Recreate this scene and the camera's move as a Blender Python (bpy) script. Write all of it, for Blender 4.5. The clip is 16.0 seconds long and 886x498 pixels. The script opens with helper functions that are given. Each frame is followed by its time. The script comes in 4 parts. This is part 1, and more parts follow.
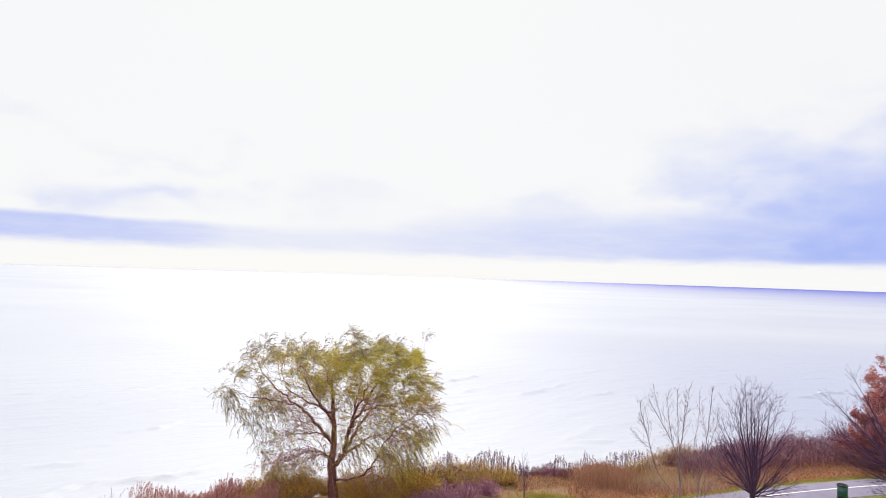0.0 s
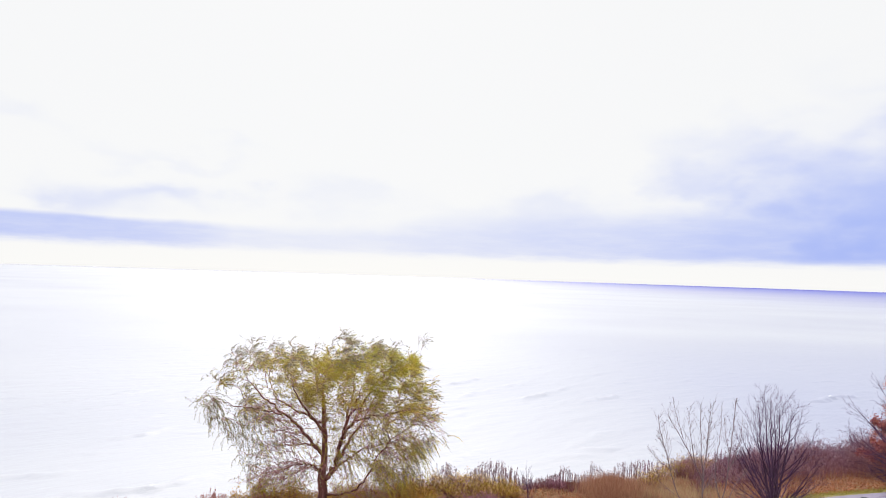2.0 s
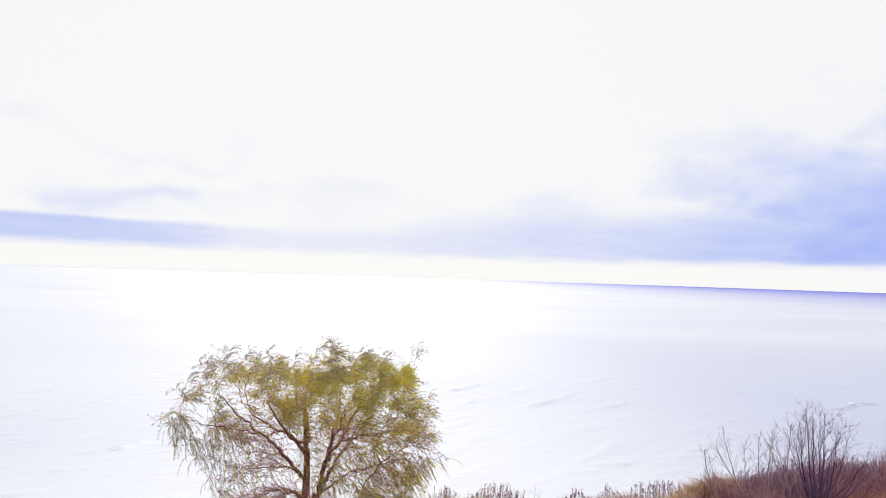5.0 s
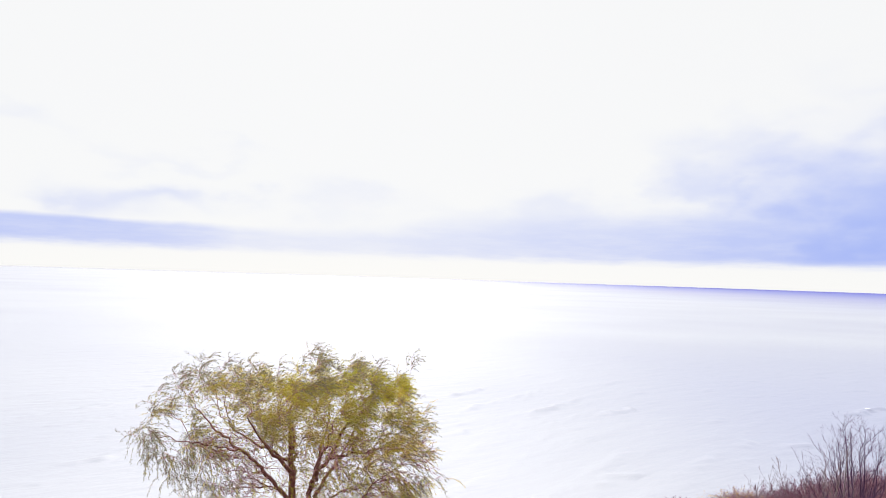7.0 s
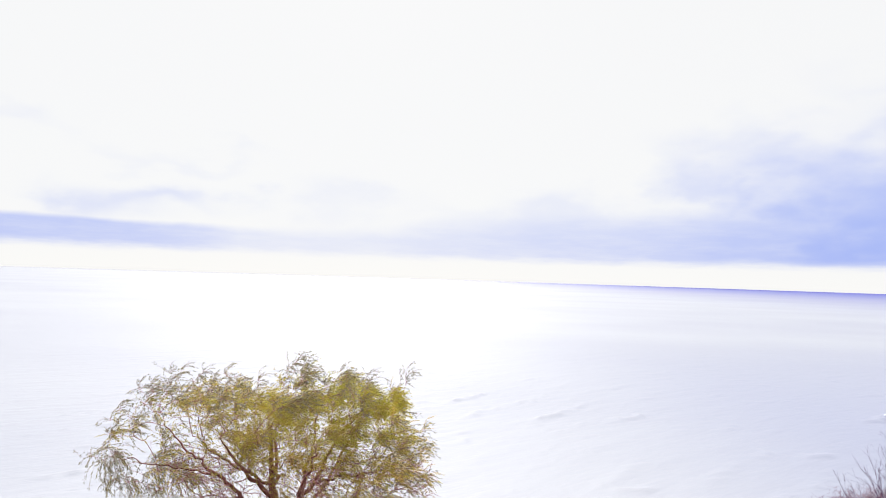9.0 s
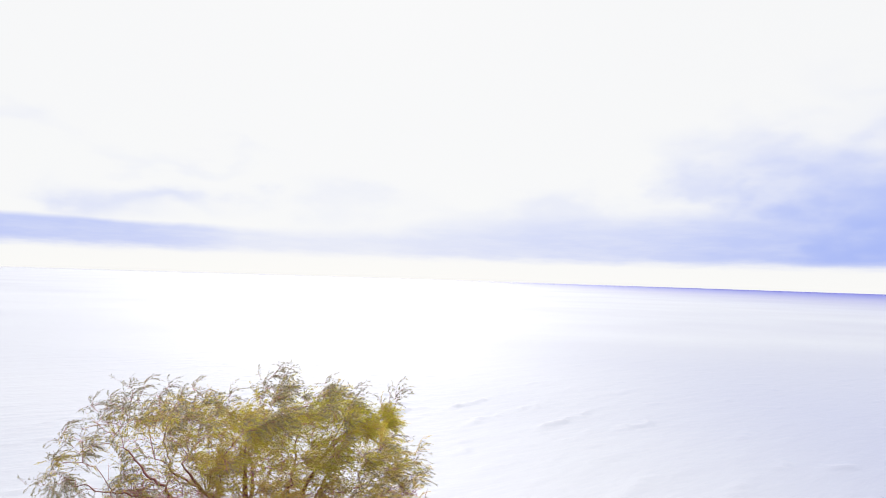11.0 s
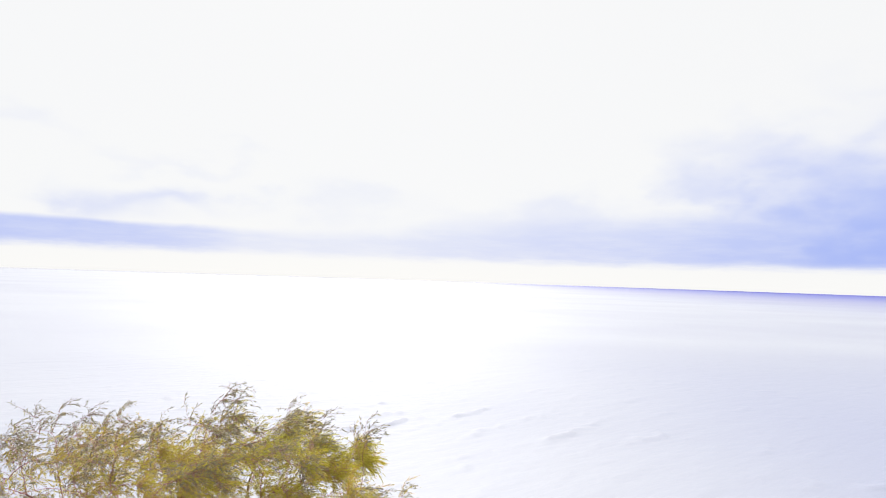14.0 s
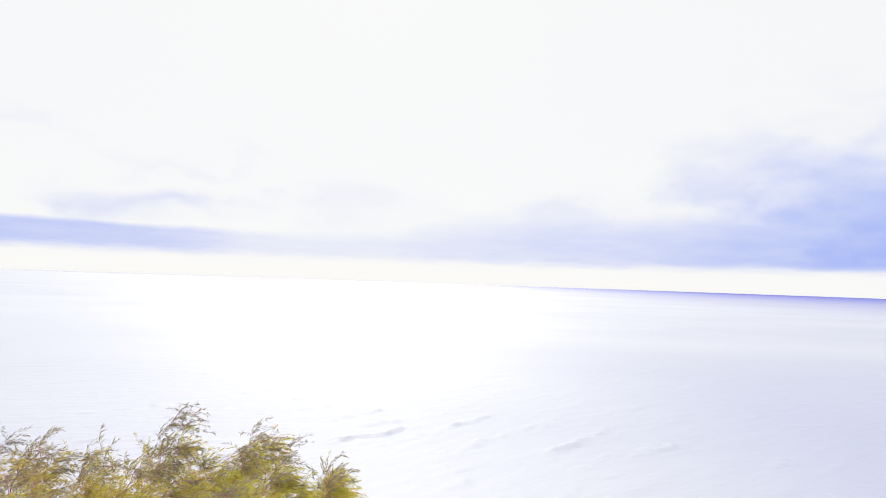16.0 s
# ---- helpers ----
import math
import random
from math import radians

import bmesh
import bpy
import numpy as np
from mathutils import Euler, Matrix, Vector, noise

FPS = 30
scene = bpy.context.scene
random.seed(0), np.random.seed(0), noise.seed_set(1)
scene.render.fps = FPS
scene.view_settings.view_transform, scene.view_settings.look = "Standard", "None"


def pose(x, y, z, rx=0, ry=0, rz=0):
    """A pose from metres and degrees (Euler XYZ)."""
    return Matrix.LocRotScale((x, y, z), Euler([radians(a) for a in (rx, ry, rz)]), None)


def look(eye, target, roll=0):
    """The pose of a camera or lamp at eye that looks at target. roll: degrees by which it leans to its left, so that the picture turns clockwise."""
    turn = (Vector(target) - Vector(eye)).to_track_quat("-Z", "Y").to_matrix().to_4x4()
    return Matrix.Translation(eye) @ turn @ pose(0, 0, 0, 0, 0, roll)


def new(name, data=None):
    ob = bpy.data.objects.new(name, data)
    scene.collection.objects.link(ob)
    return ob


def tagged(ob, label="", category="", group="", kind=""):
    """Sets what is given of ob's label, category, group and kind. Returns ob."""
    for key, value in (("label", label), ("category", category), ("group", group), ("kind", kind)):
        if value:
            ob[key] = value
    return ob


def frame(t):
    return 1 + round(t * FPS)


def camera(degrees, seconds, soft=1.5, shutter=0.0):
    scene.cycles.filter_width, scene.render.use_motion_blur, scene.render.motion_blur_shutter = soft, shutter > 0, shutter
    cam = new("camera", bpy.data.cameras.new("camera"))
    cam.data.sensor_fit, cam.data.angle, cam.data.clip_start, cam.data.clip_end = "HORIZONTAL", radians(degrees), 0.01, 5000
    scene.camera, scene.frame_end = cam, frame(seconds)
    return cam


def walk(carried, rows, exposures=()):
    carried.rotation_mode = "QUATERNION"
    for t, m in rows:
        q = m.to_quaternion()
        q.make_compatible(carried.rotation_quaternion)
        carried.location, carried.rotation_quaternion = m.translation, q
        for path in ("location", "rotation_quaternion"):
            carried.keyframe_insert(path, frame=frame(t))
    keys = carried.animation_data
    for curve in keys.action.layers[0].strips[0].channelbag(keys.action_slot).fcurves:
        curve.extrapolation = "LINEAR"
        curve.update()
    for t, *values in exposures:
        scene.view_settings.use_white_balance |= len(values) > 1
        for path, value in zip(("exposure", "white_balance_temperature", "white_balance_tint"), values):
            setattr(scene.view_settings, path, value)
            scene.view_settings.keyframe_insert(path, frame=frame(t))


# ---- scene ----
cam = camera(72.0, 16.0, soft=1.0)
PATH = [
    (0.0, pose(0.000, 0.000, 12.000, 92.515, -1.856, 0.000)),
    (2.0, pose(0.159, 2.080, 12.034, 92.529, -1.866, 0.125)),
    (4.0, pose(0.303, 4.443, 12.057, 92.573, -1.868, 0.250)),
    (6.0, pose(0.386, 6.889, 12.017, 92.647, -1.844, 0.375)),
    (8.0, pose(0.459, 9.499, 12.050, 92.702, -1.821, 0.500)),
    (10.0, pose(0.525, 12.147, 12.102, 92.738, -1.814, 0.625)),
    (12.0, pose(0.687, 14.809, 12.115, 92.782, -1.832, 0.750)),
    (14.0, pose(0.875, 17.541, 12.118, 92.881, -1.877, 0.875)),
    (16.0, pose(1.072, 20.271, 12.107, 93.077, -1.936, 1.000)),
]
walk(cam, PATH)

# ---- world and sun ----
SUN_AZ, SUN_EL = radians(-9), radians(40)      # azimuth from +y towards +x
world = bpy.data.worlds.new("overcast_sky")
scene.world = world
world.use_nodes = True


class Nodes:
    """A short way to write node trees."""

    def __init__(self, tree):
        self.tree = tree
        tree.nodes.clear()

    def add(self, kind):
        return self.tree.nodes.new(kind)

    def put(self, socket, value):
        if isinstance(value, bpy.types.NodeSocket):
            self.tree.links.new(value, socket)
        elif value is not None:
            socket.default_value = value

    def math(self, op, a, b=None, c=None, clamp=False):
        node = self.add("ShaderNodeMath")
        node.operation, node.use_clamp = op, clamp
        for socket, value in zip(node.inputs, (a, b, c)):
            self.put(socket, value)
        return node.outputs[0]

    def step(self, x, lo, hi, a=0.0, b=1.0):
        node = self.add("ShaderNodeMapRange")
        node.interpolation_type = "SMOOTHSTEP"
        for socket, value in zip(node.inputs, (x, lo, hi, a, b)):
            self.put(socket, value)
        return node.outputs[0]

    def ramp(self, x, stops):
        node = self.add("ShaderNodeValToRGB")
        el = node.color_ramp.elements
        while len(el) < len(stops):
            el.new(0.5)
        for e, (p, c) in zip(el, stops):
            e.position = p
            e.color = (c, c, c, 1) if isinstance(c, (int, float)) else (*c, 1)
        self.put(node.inputs[0], x)
        return node.outputs[0]

    def mix(self, f, a, b):
        node = self.add("ShaderNodeMix")
        node.data_type = "RGBA"
        for i, value in ((0, f), (6, a), (7, b)):
            self.put(node.inputs[i], (*value, 1) if isinstance(value, tuple) else value)
        return node.outputs[2]

    def noise(self, vec, scale, detail=4, rough=0.55):
        node = self.add("ShaderNodeTexNoise")
        self.put(node.inputs["Vector"], vec)
        for key, value in (("Scale", scale), ("Detail", detail), ("Roughness", rough)):
            node.inputs[key].default_value = value
        return node.outputs["Fac"]

    def scaled(self, vec, s, loc=(0, 0, 0)):
        node = self.add("ShaderNodeMapping")
        self.put(node.inputs["Vector"], vec)
        node.inputs["Scale"].default_value = s
        node.inputs["Location"].default_value = loc
        return node.outputs[0]


def sky_nodes():
    n = Nodes(world.node_tree)
    out = n.add("ShaderNodeOutputWorld")
    clear = n.add("ShaderNodeTexSky")
    clear.sky_type, clear.sun_disc = "NISHITA", False
    clear.sun_elevation, clear.sun_rotation = SUN_EL, SUN_AZ
    coord = n.add("ShaderNodeTexCoord").outputs["Generated"]
    sep = n.add("ShaderNodeSeparateXYZ")
    n.put(sep.inputs[0], coord)
    x, y, z = sep.outputs
    el = n.math("MULTIPLY", n.math("ARCSINE", z), 57.2958)
    az = n.math("MULTIPLY", n.math("ARCTAN2", x, y), 57.2958)
    flat = n.add("ShaderNodeCombineXYZ")
    n.put(flat.inputs[0], n.math("MULTIPLY", az, 0.06))
    n.put(flat.inputs[1], n.math("MULTIPLY", el, 0.115))
    flat = flat.outputs[0]
    big = n.noise(flat, 1.7, 3, 0.5)
    puffs = n.noise(n.scaled(flat, (1, 1, 1), (3.1, 0.4, 0)), 2.6, 4, 0.5)
    wisps = n.noise(n.scaled(flat, (1, 1, 1), (7.7, 2.4, 0)), 4.2, 3, 0.45)
    fine = n.noise(n.scaled(flat, (1.2, 4.0, 1), (1.3, 0, 0)), 3.0, 5, 0.6)
    at = n.math("DIVIDE", n.math("ADD", az, 60), 120, clamp=True)
    # billows: direction and height waver, the more the higher
    loose = n.step(el, 2.5, 8.0, 0.25, 1.0)
    ewave = n.math("MULTIPLY", n.math("ADD", n.math("MULTIPLY", n.math("SUBTRACT", big, 0.5), 9.0), n.math("MULTIPLY", n.math("SUBTRACT", puffs, 0.5), 6.0)), loose)
    ew = n.math("ADD", el, ewave)
    aw = n.math("ADD", az, n.math("MULTIPLY", n.math("SUBTRACT", puffs, 0.5), 16.0))
    aw = n.math("ADD", aw, n.math("MULTIPLY", n.math("SUBTRACT", wisps, 0.5), 6.0))

    def blob(a0, e0, sa, se):
        a = n.math("POWER", n.math("ABSOLUTE", n.math("DIVIDE", n.math("SUBTRACT", aw, a0), sa)), 2.0)
        e = n.math("POWER", n.math("ABSOLUTE", n.math("DIVIDE", n.math("SUBTRACT", ew, e0), se)), 2.0)
        return n.math("EXPONENT", n.math("MULTIPLY", n.math("ADD", a, e), -1.0))

    # a clear strip over the horizon, under the level base of the clouds
    base = n.math("ADD", el, n.math("MULTIPLY", n.math("SUBTRACT", fine, 0.5), 0.9))
    low = n.step(base, 1.35, 2.4)
    # the long low bank, its strength and its top by azimuth
    strength = n.ramp(at, [(0.0, 0.65), (0.2, 0.74), (0.27, 0.64), (0.315, 0.45), (0.34, 0.23), (0.42, 0.20), (0.5, 0.30), (0.62, 0.46), (0.70, 0.62), (0.80, 0.70)])
    top = n.math("MULTIPLY", n.ramp(at, [(0.0, 0.39), (0.22, 0.395), (0.32, 0.385), (0.40, 0.38), (0.5, 0.46), (0.62, 0.50), (0.72, 0.56)]), 10)
    soft = n.ramp(at, [(0.0, 0.03), (0.30, 0.045), (0.36, 0.12), (0.5, 0.28), (0.62, 0.34)])
    crest = n.math("ADD", el, n.math("ADD", n.math("MULTIPLY", n.math("SUBTRACT", puffs, 0.5), n.math("MULTIPLY", soft, 9.0)), n.math("MULTIPLY", n.math("SUBTRACT", wisps, 0.5), 0.5)))
    bank = n.step(crest, n.math("MULTIPLY", top, n.math("SUBTRACT", 0.97, soft)), n.math("MULTIPLY", top, n.math("ADD", 1.03, soft)), 1.0, 0.0)
    bank = n.math("MULTIPLY", n.math("MULTIPLY", bank, strength), n.step(fine, 0.3, 0.65, 0.82, 1.08))
    # the tall cloud mass to the east
    mass = n.math("MULTIPLY", n.step(aw, 15.5, 25.0), n.step(ew, 9.0, 14.5, 1.0, 0.0))
    deep = n.math("MULTIPLY", n.step(aw, 21.0, 37.0), n.step(ew, 4.0, 14.0, 1.0, 0.0))
    mass = n.math("MULTIPLY", mass, n.math("MULTIPLY_ADD", deep, 0.78, 0.32))
    mass = n.math("MULTIPLY", mass, n.step(n.math("MULTIPLY_ADD", wisps, 0.5, n.math("MULTIPLY", big, 0.5)), 0.38, 0.60, 0.68, 1.12))
    mass = n.math("MULTIPLY", mass, n.math("SUBTRACT", 1.0, n.math("MULTIPLY", blob(20.0, 7.4, 4.5, 1.3), 0.75)))
    # loose shreds over the western bank and in the middle
    shreds = n.math("MULTIPLY", n.math("ADD", blob(-25.0, 6.0, 4.5, 1.1), n.math("MULTIPLY", blob(-31.0, 5.4, 3.0, 1.4), 0.9)), 0.27)
    shreds = n.math("ADD", shreds, n.math("ADD", n.math("MULTIPLY", blob(-11.0, 6.4, 4.0, 1.6), 0.09), n.math("MULTIPLY", blob(9.0, 5.5, 9.0, 1.6), 0.17)))
    shreds = n.math("ADD", shreds, n.math("MULTIPLY", n.math("ADD", n.math("ADD", blob(-24.0, 10.0, 5.0, 0.7), blob(-35.0, 11.5, 3.0, 0.8)), blob(37.0, 15.5, 6.0, 2.0)), 0.07))
    both = n.math("MAXIMUM", bank, mass)
    both = n.math("ADD", both, n.math("MULTIPLY", n.math("MINIMUM", bank, mass), 0.35))
    grey = n.math("MULTIPLY", n.math("ADD", both, shreds), low)
    grey = n.math("SUBTRACT", 1.0, n.math("EXPONENT", n.math("MULTIPLY", grey, -1.15)), clamp=True)
    colour = n.mix(grey, (0.945, 0.947, 0.95), (0.27, 0.385, 0.93))
    colour = n.mix(n.step(el, 0.0, 2.6, 1.0, 0.0), colour, (0.965, 0.965, 0.952))
    # an overcast sky grows brighter towards the zenith
    lift = n.step(el, 26, 80, 1.0, 4.3)
    clouds = n.add("ShaderNodeBackground")
    n.put(clouds.inputs[0], colour)
    n.put(clouds.inputs[1], lift)
    blue = n.add("ShaderNodeBackground")
    n.put(blue.inputs[0], clear.outputs[0])
    blue.inputs[1].default_value = 0.1
    both = n.add("ShaderNodeMixShader")
    both.inputs[0].default_value = 0.97
    n.put(both.inputs[1], blue.outputs[0])
    n.put(both.inputs[2], clouds.outputs[0])
    n.put(out.inputs[0], both.outputs[0])


sky_nodes()
sun = new("sun", bpy.data.lights.new("sun", "SUN"))
sun.data.energy, sun.data.angle, sun.data.color = 3.1, radians(34), (1.0, 0.95, 0.88)
sun.matrix_basis = look((0, 0, 0), (-math.sin(SUN_AZ) * math.cos(SUN_EL), -math.cos(SUN_AZ) * math.cos(SUN_EL), -math.sin(SUN_EL)))

# ---- materials ----
WATER_Z = -1.5


def material(name, fill):
    mat = bpy.data.materials.new(name)
    mat.use_nodes = True
    n = Nodes(mat.node_tree)
    out = n.add("ShaderNodeOutputMaterial")
    bsdf = n.add("ShaderNodeBsdfPrincipled")
    n.put(out.inputs[0], bsdf.outputs[0])
    fill(n, bsdf, out)
    return mat


def bump(n, bsdf, height, strength, distance):
    node = n.add("ShaderNodeBump")
    node.inputs["Strength"].default_value, node.inputs["Distance"].default_value = strength, distance
    n.put(node.inputs["Height"], height)
    n.put(bsdf.inputs["Normal"], node.outputs[0])


def place(n):
    return n.add("ShaderNodeTexCoord").outputs["Object"]


def bark(name, dark, light, scale=14.0, rough=0.9):
    def fill(n, bsdf, out):
        p = n.scaled(place(n), (1, 1, 0.22))
        grain, patch = n.noise(p, scale, 6, 0.65), n.noise(place(n), 1.3, 3)
        f = n.math("MULTIPLY_ADD", grain, 0.75, n.math("MULTIPLY", patch, 0.35))
        n.put(bsdf.inputs["Base Color"], n.ramp(f, [(0.3, dark), (0.75, light)]))
        bsdf.inputs["Roughness"].default_value = rough
        bump(n, bsdf, grain, 0.7, 0.02)
    return material(name, fill)


def leafy(name, stops, glow=0.35, rough=0.55, slant=0.0, own_share=0.65, patch_share=0.9):
    """Leaves or dry stalks: the colour differs from piece to piece and in patches; thin, so light comes through."""
    def fill(n, bsdf, out):
        own = n.add("ShaderNodeNewGeometry").outputs["Random Per Island"]
        patch = n.noise(place(n), 0.55, 3)
        f = n.math("MULTIPLY_ADD", own, own_share, n.math("MULTIPLY_ADD", patch, patch_share, 0.515 - 0.5 * (own_share + patch_share)))
        if slant:
            sep = n.add("ShaderNodeSeparateXYZ")
            n.put(sep.inputs[0], place(n))
            f = n.math("MULTIPLY_ADD", sep.outputs[0], slant, f)
        f = n.math("ADD", f, 0.0, clamp=True)
        c = n.ramp(f, stops)
        n.put(bsdf.inputs["Base Color"], c)
        bsdf.inputs["Roughness"].default_value = rough
        thin = n.add("ShaderNodeBsdfTranslucent")
        n.put(thin.inputs[0], c)
        mixed = n.add("ShaderNodeMixShader")
        mixed.inputs[0].default_value = glow
        n.put(mixed.inputs[1], bsdf.outputs[0])
        n.put(mixed.inputs[2], thin.outputs[0])
        n.put(out.inputs[0], mixed.outputs[0])
    return material(name, fill)


def ground_fill(n, bsdf, out):
    p = place(n)
    a, b, c = n.noise(p, 0.35, 4), n.noise(p, 3.0, 6, 0.65), n.noise(p, 22, 5, 0.7)
    earth = n.ramp(n.math("MULTIPLY_ADD", c, 0.6, n.math("MULTIPLY", b, 0.4)), [(0.3, (0.09, 0.05, 0.03)), (0.55, (0.20, 0.10, 0.05)), (0.75, (0.30, 0.17, 0.085))])
    grass = n.ramp(n.math("MULTIPLY_ADD", c, 0.6, n.math("MULTIPLY", a, 0.4)), [(0.3, (0.07, 0.075, 0.02)), (0.7, (0.19, 0.18, 0.045))])
    # bare soil under the growth by the shore, mown grass inland
    sep = n.add("ShaderNodeSeparateXYZ")
    n.put(sep.inputs[0], p)
    shore = n.math("SUBTRACT", sep.outputs[1], n.math("MULTIPLY", sep.outputs[0], 0.35))
    soil = n.step(n.math("MULTIPLY_ADD", b, 5.0, shore), 31.5, 35.0)
    worn = n.step(n.math("MULTIPLY_ADD", b, 0.35, n.math("MULTIPLY", a, 0.7)), 0.56, 0.72, 0.0, 0.5)
    n.put(bsdf.inputs["Base Color"], n.mix(n.math("MAXIMUM", soil, worn), grass, earth))
    bsdf.inputs["Roughness"].default_value = 0.95
    bump(n, bsdf, c, 0.8, 0.05)


def asphalt_fill(n, bsdf, out):
    p = place(n)
    grit, stain = n.noise(p, 130, 3, 0.7), n.noise(p, 0.9, 5)
    f = n.math("MULTIPLY_ADD", grit, 0.5, n.math("MULTIPLY", stain, 0.5))
    n.put(bsdf.inputs["Base Color"], n.ramp(f, [(0.3, (0.105, 0.091, 0.135)), (0.7, (0.17, 0.15, 0.21))]))
    bsdf.inputs["Roughness"].default_value = 0.85
    bump(n, bsdf, grit, 0.5, 0.006)


def paint_fill(n, bsdf, out):
    wear = n.noise(place(n), 9, 6, 0.7)
    n.put(bsdf.inputs["Base Color"], n.ramp(wear, [(0.3, (0.45, 0.44, 0.45)), (0.48, (0.8, 0.8, 0.79))]))
    bsdf.inputs["Roughness"].default_value = 0.7


def water_fill(n, bsdf, out):
    # pale by the shore; far out, mirrored cloud blue is put into the colour
    p = place(n)
    drift = n.noise(n.scaled(p, (0.010, 0.016, 1)), 1.0, 3, 0.45)
    pale = n.ramp(drift, [(0.3, (0.246, 0.257, 0.305)), (0.7, (0.291, 0.30, 0.335))])
    sep = n.add("ShaderNodeSeparateXYZ")
    n.put(sep.inputs[0], p)
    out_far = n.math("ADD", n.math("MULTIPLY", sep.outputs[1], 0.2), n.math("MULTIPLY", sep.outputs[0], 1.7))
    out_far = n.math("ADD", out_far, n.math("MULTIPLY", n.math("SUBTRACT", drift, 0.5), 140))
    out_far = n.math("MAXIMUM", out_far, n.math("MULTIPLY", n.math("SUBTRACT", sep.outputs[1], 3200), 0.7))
    # bluer close to the eastern shore: reflected sky put into the colour
    off = n.math("SUBTRACT", n.math("SUBTRACT", sep.outputs[1], n.math("MULTIPLY", sep.outputs[0], 0.38)), 37)
    sky_tint = n.math("MULTIPLY", n.step(n.math("MULTIPLY_ADD", drift, 14, off), 6, 110, 1.0, 0.0), n.step(sep.outputs[0], 6, 45))
    pale = n.mix(sky_tint, pale, (0.212, 0.226, 0.302))
    foam = n.math("MULTIPLY", n.step(sep.outputs[2], WATER_Z + 0.33, WATER_Z + 0.40), n.step(n.noise(p, 2.2, 5, 0.7), 0.34, 0.5))
    pale = n.mix(foam, pale, (0.86, 0.88, 0.9))
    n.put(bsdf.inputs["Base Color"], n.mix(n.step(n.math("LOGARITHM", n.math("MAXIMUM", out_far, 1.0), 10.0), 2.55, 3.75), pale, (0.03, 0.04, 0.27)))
    bsdf.inputs["Roughness"].default_value = 0.54
    bsdf.inputs["IOR"].default_value = 1.333
    # wind-roughened streaks far out mirror less of the sky
    far = n.step(sep.outputs[1], 2600, 3600)
    streak = n.step(n.noise(n.scaled(p, (0.00065, 0.00004, 1), (0.83, 0, 0)), 1.0, 2), 0.42, 0.55)
    n.put(bsdf.inputs["Specular IOR Level"], n.math("MULTIPLY_ADD", n.math("MULTIPLY", far, streak), -0.42, 0.5))
    turn = n.add("ShaderNodeVectorRotate")
    turn.inputs["Angle"].default_value = radians(-38)
    n.put(turn.inputs[0], p)
    chop = n.noise(n.scaled(turn.outputs[0], (0.22, 0.8, 1)), 1.0, 6, 0.6)
    bump(n, bsdf, chop, 0.34, 0.4)


def metal_paint(name, colour, rough=0.45):
    def fill(n, bsdf, out):
        wear = n.noise(place(n), 12, 6, 0.7)
        dark = tuple(v * 0.6 for v in colour)
        n.put(bsdf.inputs["Base Color"], n.ramp(wear, [(0.35, dark), (0.6, colour)]))
        bsdf.inputs["Roughness"].default_value = rough
        bump(n, bsdf, wear, 0.2, 0.004)
    return material(name, fill)


M_GROUND = material("soil_and_grass", ground_fill)
M_ASPHALT = material("asphalt", asphalt_fill)
M_LINE = material("road_paint", paint_fill)
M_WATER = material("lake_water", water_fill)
M_WILLOW_BARK = bark("willow_bark", (0.066, 0.024, 0.026), (0.25, 0.098, 0.082))
M_TWIG = bark("willow_twigs", (0.17, 0.065, 0.07), (0.42, 0.19, 0.19))
M_DARK_BARK = bark("dark_bark", (0.03, 0.011, 0.034), (0.10, 0.04, 0.105))
M_PALE_BARK = bark("pale_bark", (0.075, 0.05, 0.065), (0.25, 0.175, 0.20))
M_WILLOW = leafy("willow_leaves", [(0.0, (0.181, 0.154, 0.06)), (0.3, (0.323, 0.278, 0.07)), (0.6, (0.495, 0.397, 0.06)), (0.8, (0.615, 0.443, 0.065)), (0.93, (0.626, 0.34, 0.1)), (1.0, (0.545, 0.227, 0.12))], 0.62, 0.55, 0.022, 0.42, 1.1)
M_WILLOW_GOLD = leafy("golden_leaves", [(0.0, (0.279, 0.286, 0.055)), (0.5, (0.469, 0.439, 0.055)), (0.85, (0.599, 0.479, 0.06)), (1.0, (0.55, 0.316, 0.1))], 0.62, 0.55, 0.0, 0.42, 1.1)
# grey-green, with the darkness of backlit leaves put into the colour
M_WILLOW_TIP = leafy("grey_green_backlit_leaves", [(0.0, (0.125, 0.109, 0.0998)), (0.5, (0.221, 0.203, 0.121)), (1.0, (0.399, 0.343, 0.11))], 0.42, 0.55, 0.0, 0.42, 1.1)
M_OLIVE = leafy("olive_brown_leaves", [(0.0, (0.182, 0.102, 0.02)), (0.4, (0.342, 0.193, 0.03)), (0.75, (0.513, 0.284, 0.04)), (0.9, (0.502, 0.193, 0.06)), (1.0, (0.365, 0.128, 0.09))])
M_SHRUB = leafy("yellow_green_leaves", [(0.0, (0.201, 0.132, 0.03)), (0.35, (0.389, 0.275, 0.03)), (0.65, (0.543, 0.363, 0.045)), (0.82, (0.543, 0.22, 0.07)), (1.0, (0.401, 0.154, 0.13))])
M_BROWN = leafy("brown_twigs", [(0.0, (0.095, 0.029, 0.045)), (0.5, (0.19, 0.062, 0.078)), (1.0, (0.30, 0.128, 0.125))], 0.1)
M_PURPLE = leafy("purple_twigs", [(0.0, (0.095, 0.03, 0.066)), (0.5, (0.18, 0.066, 0.118)), (1.0, (0.30, 0.145, 0.175))], 0.1)
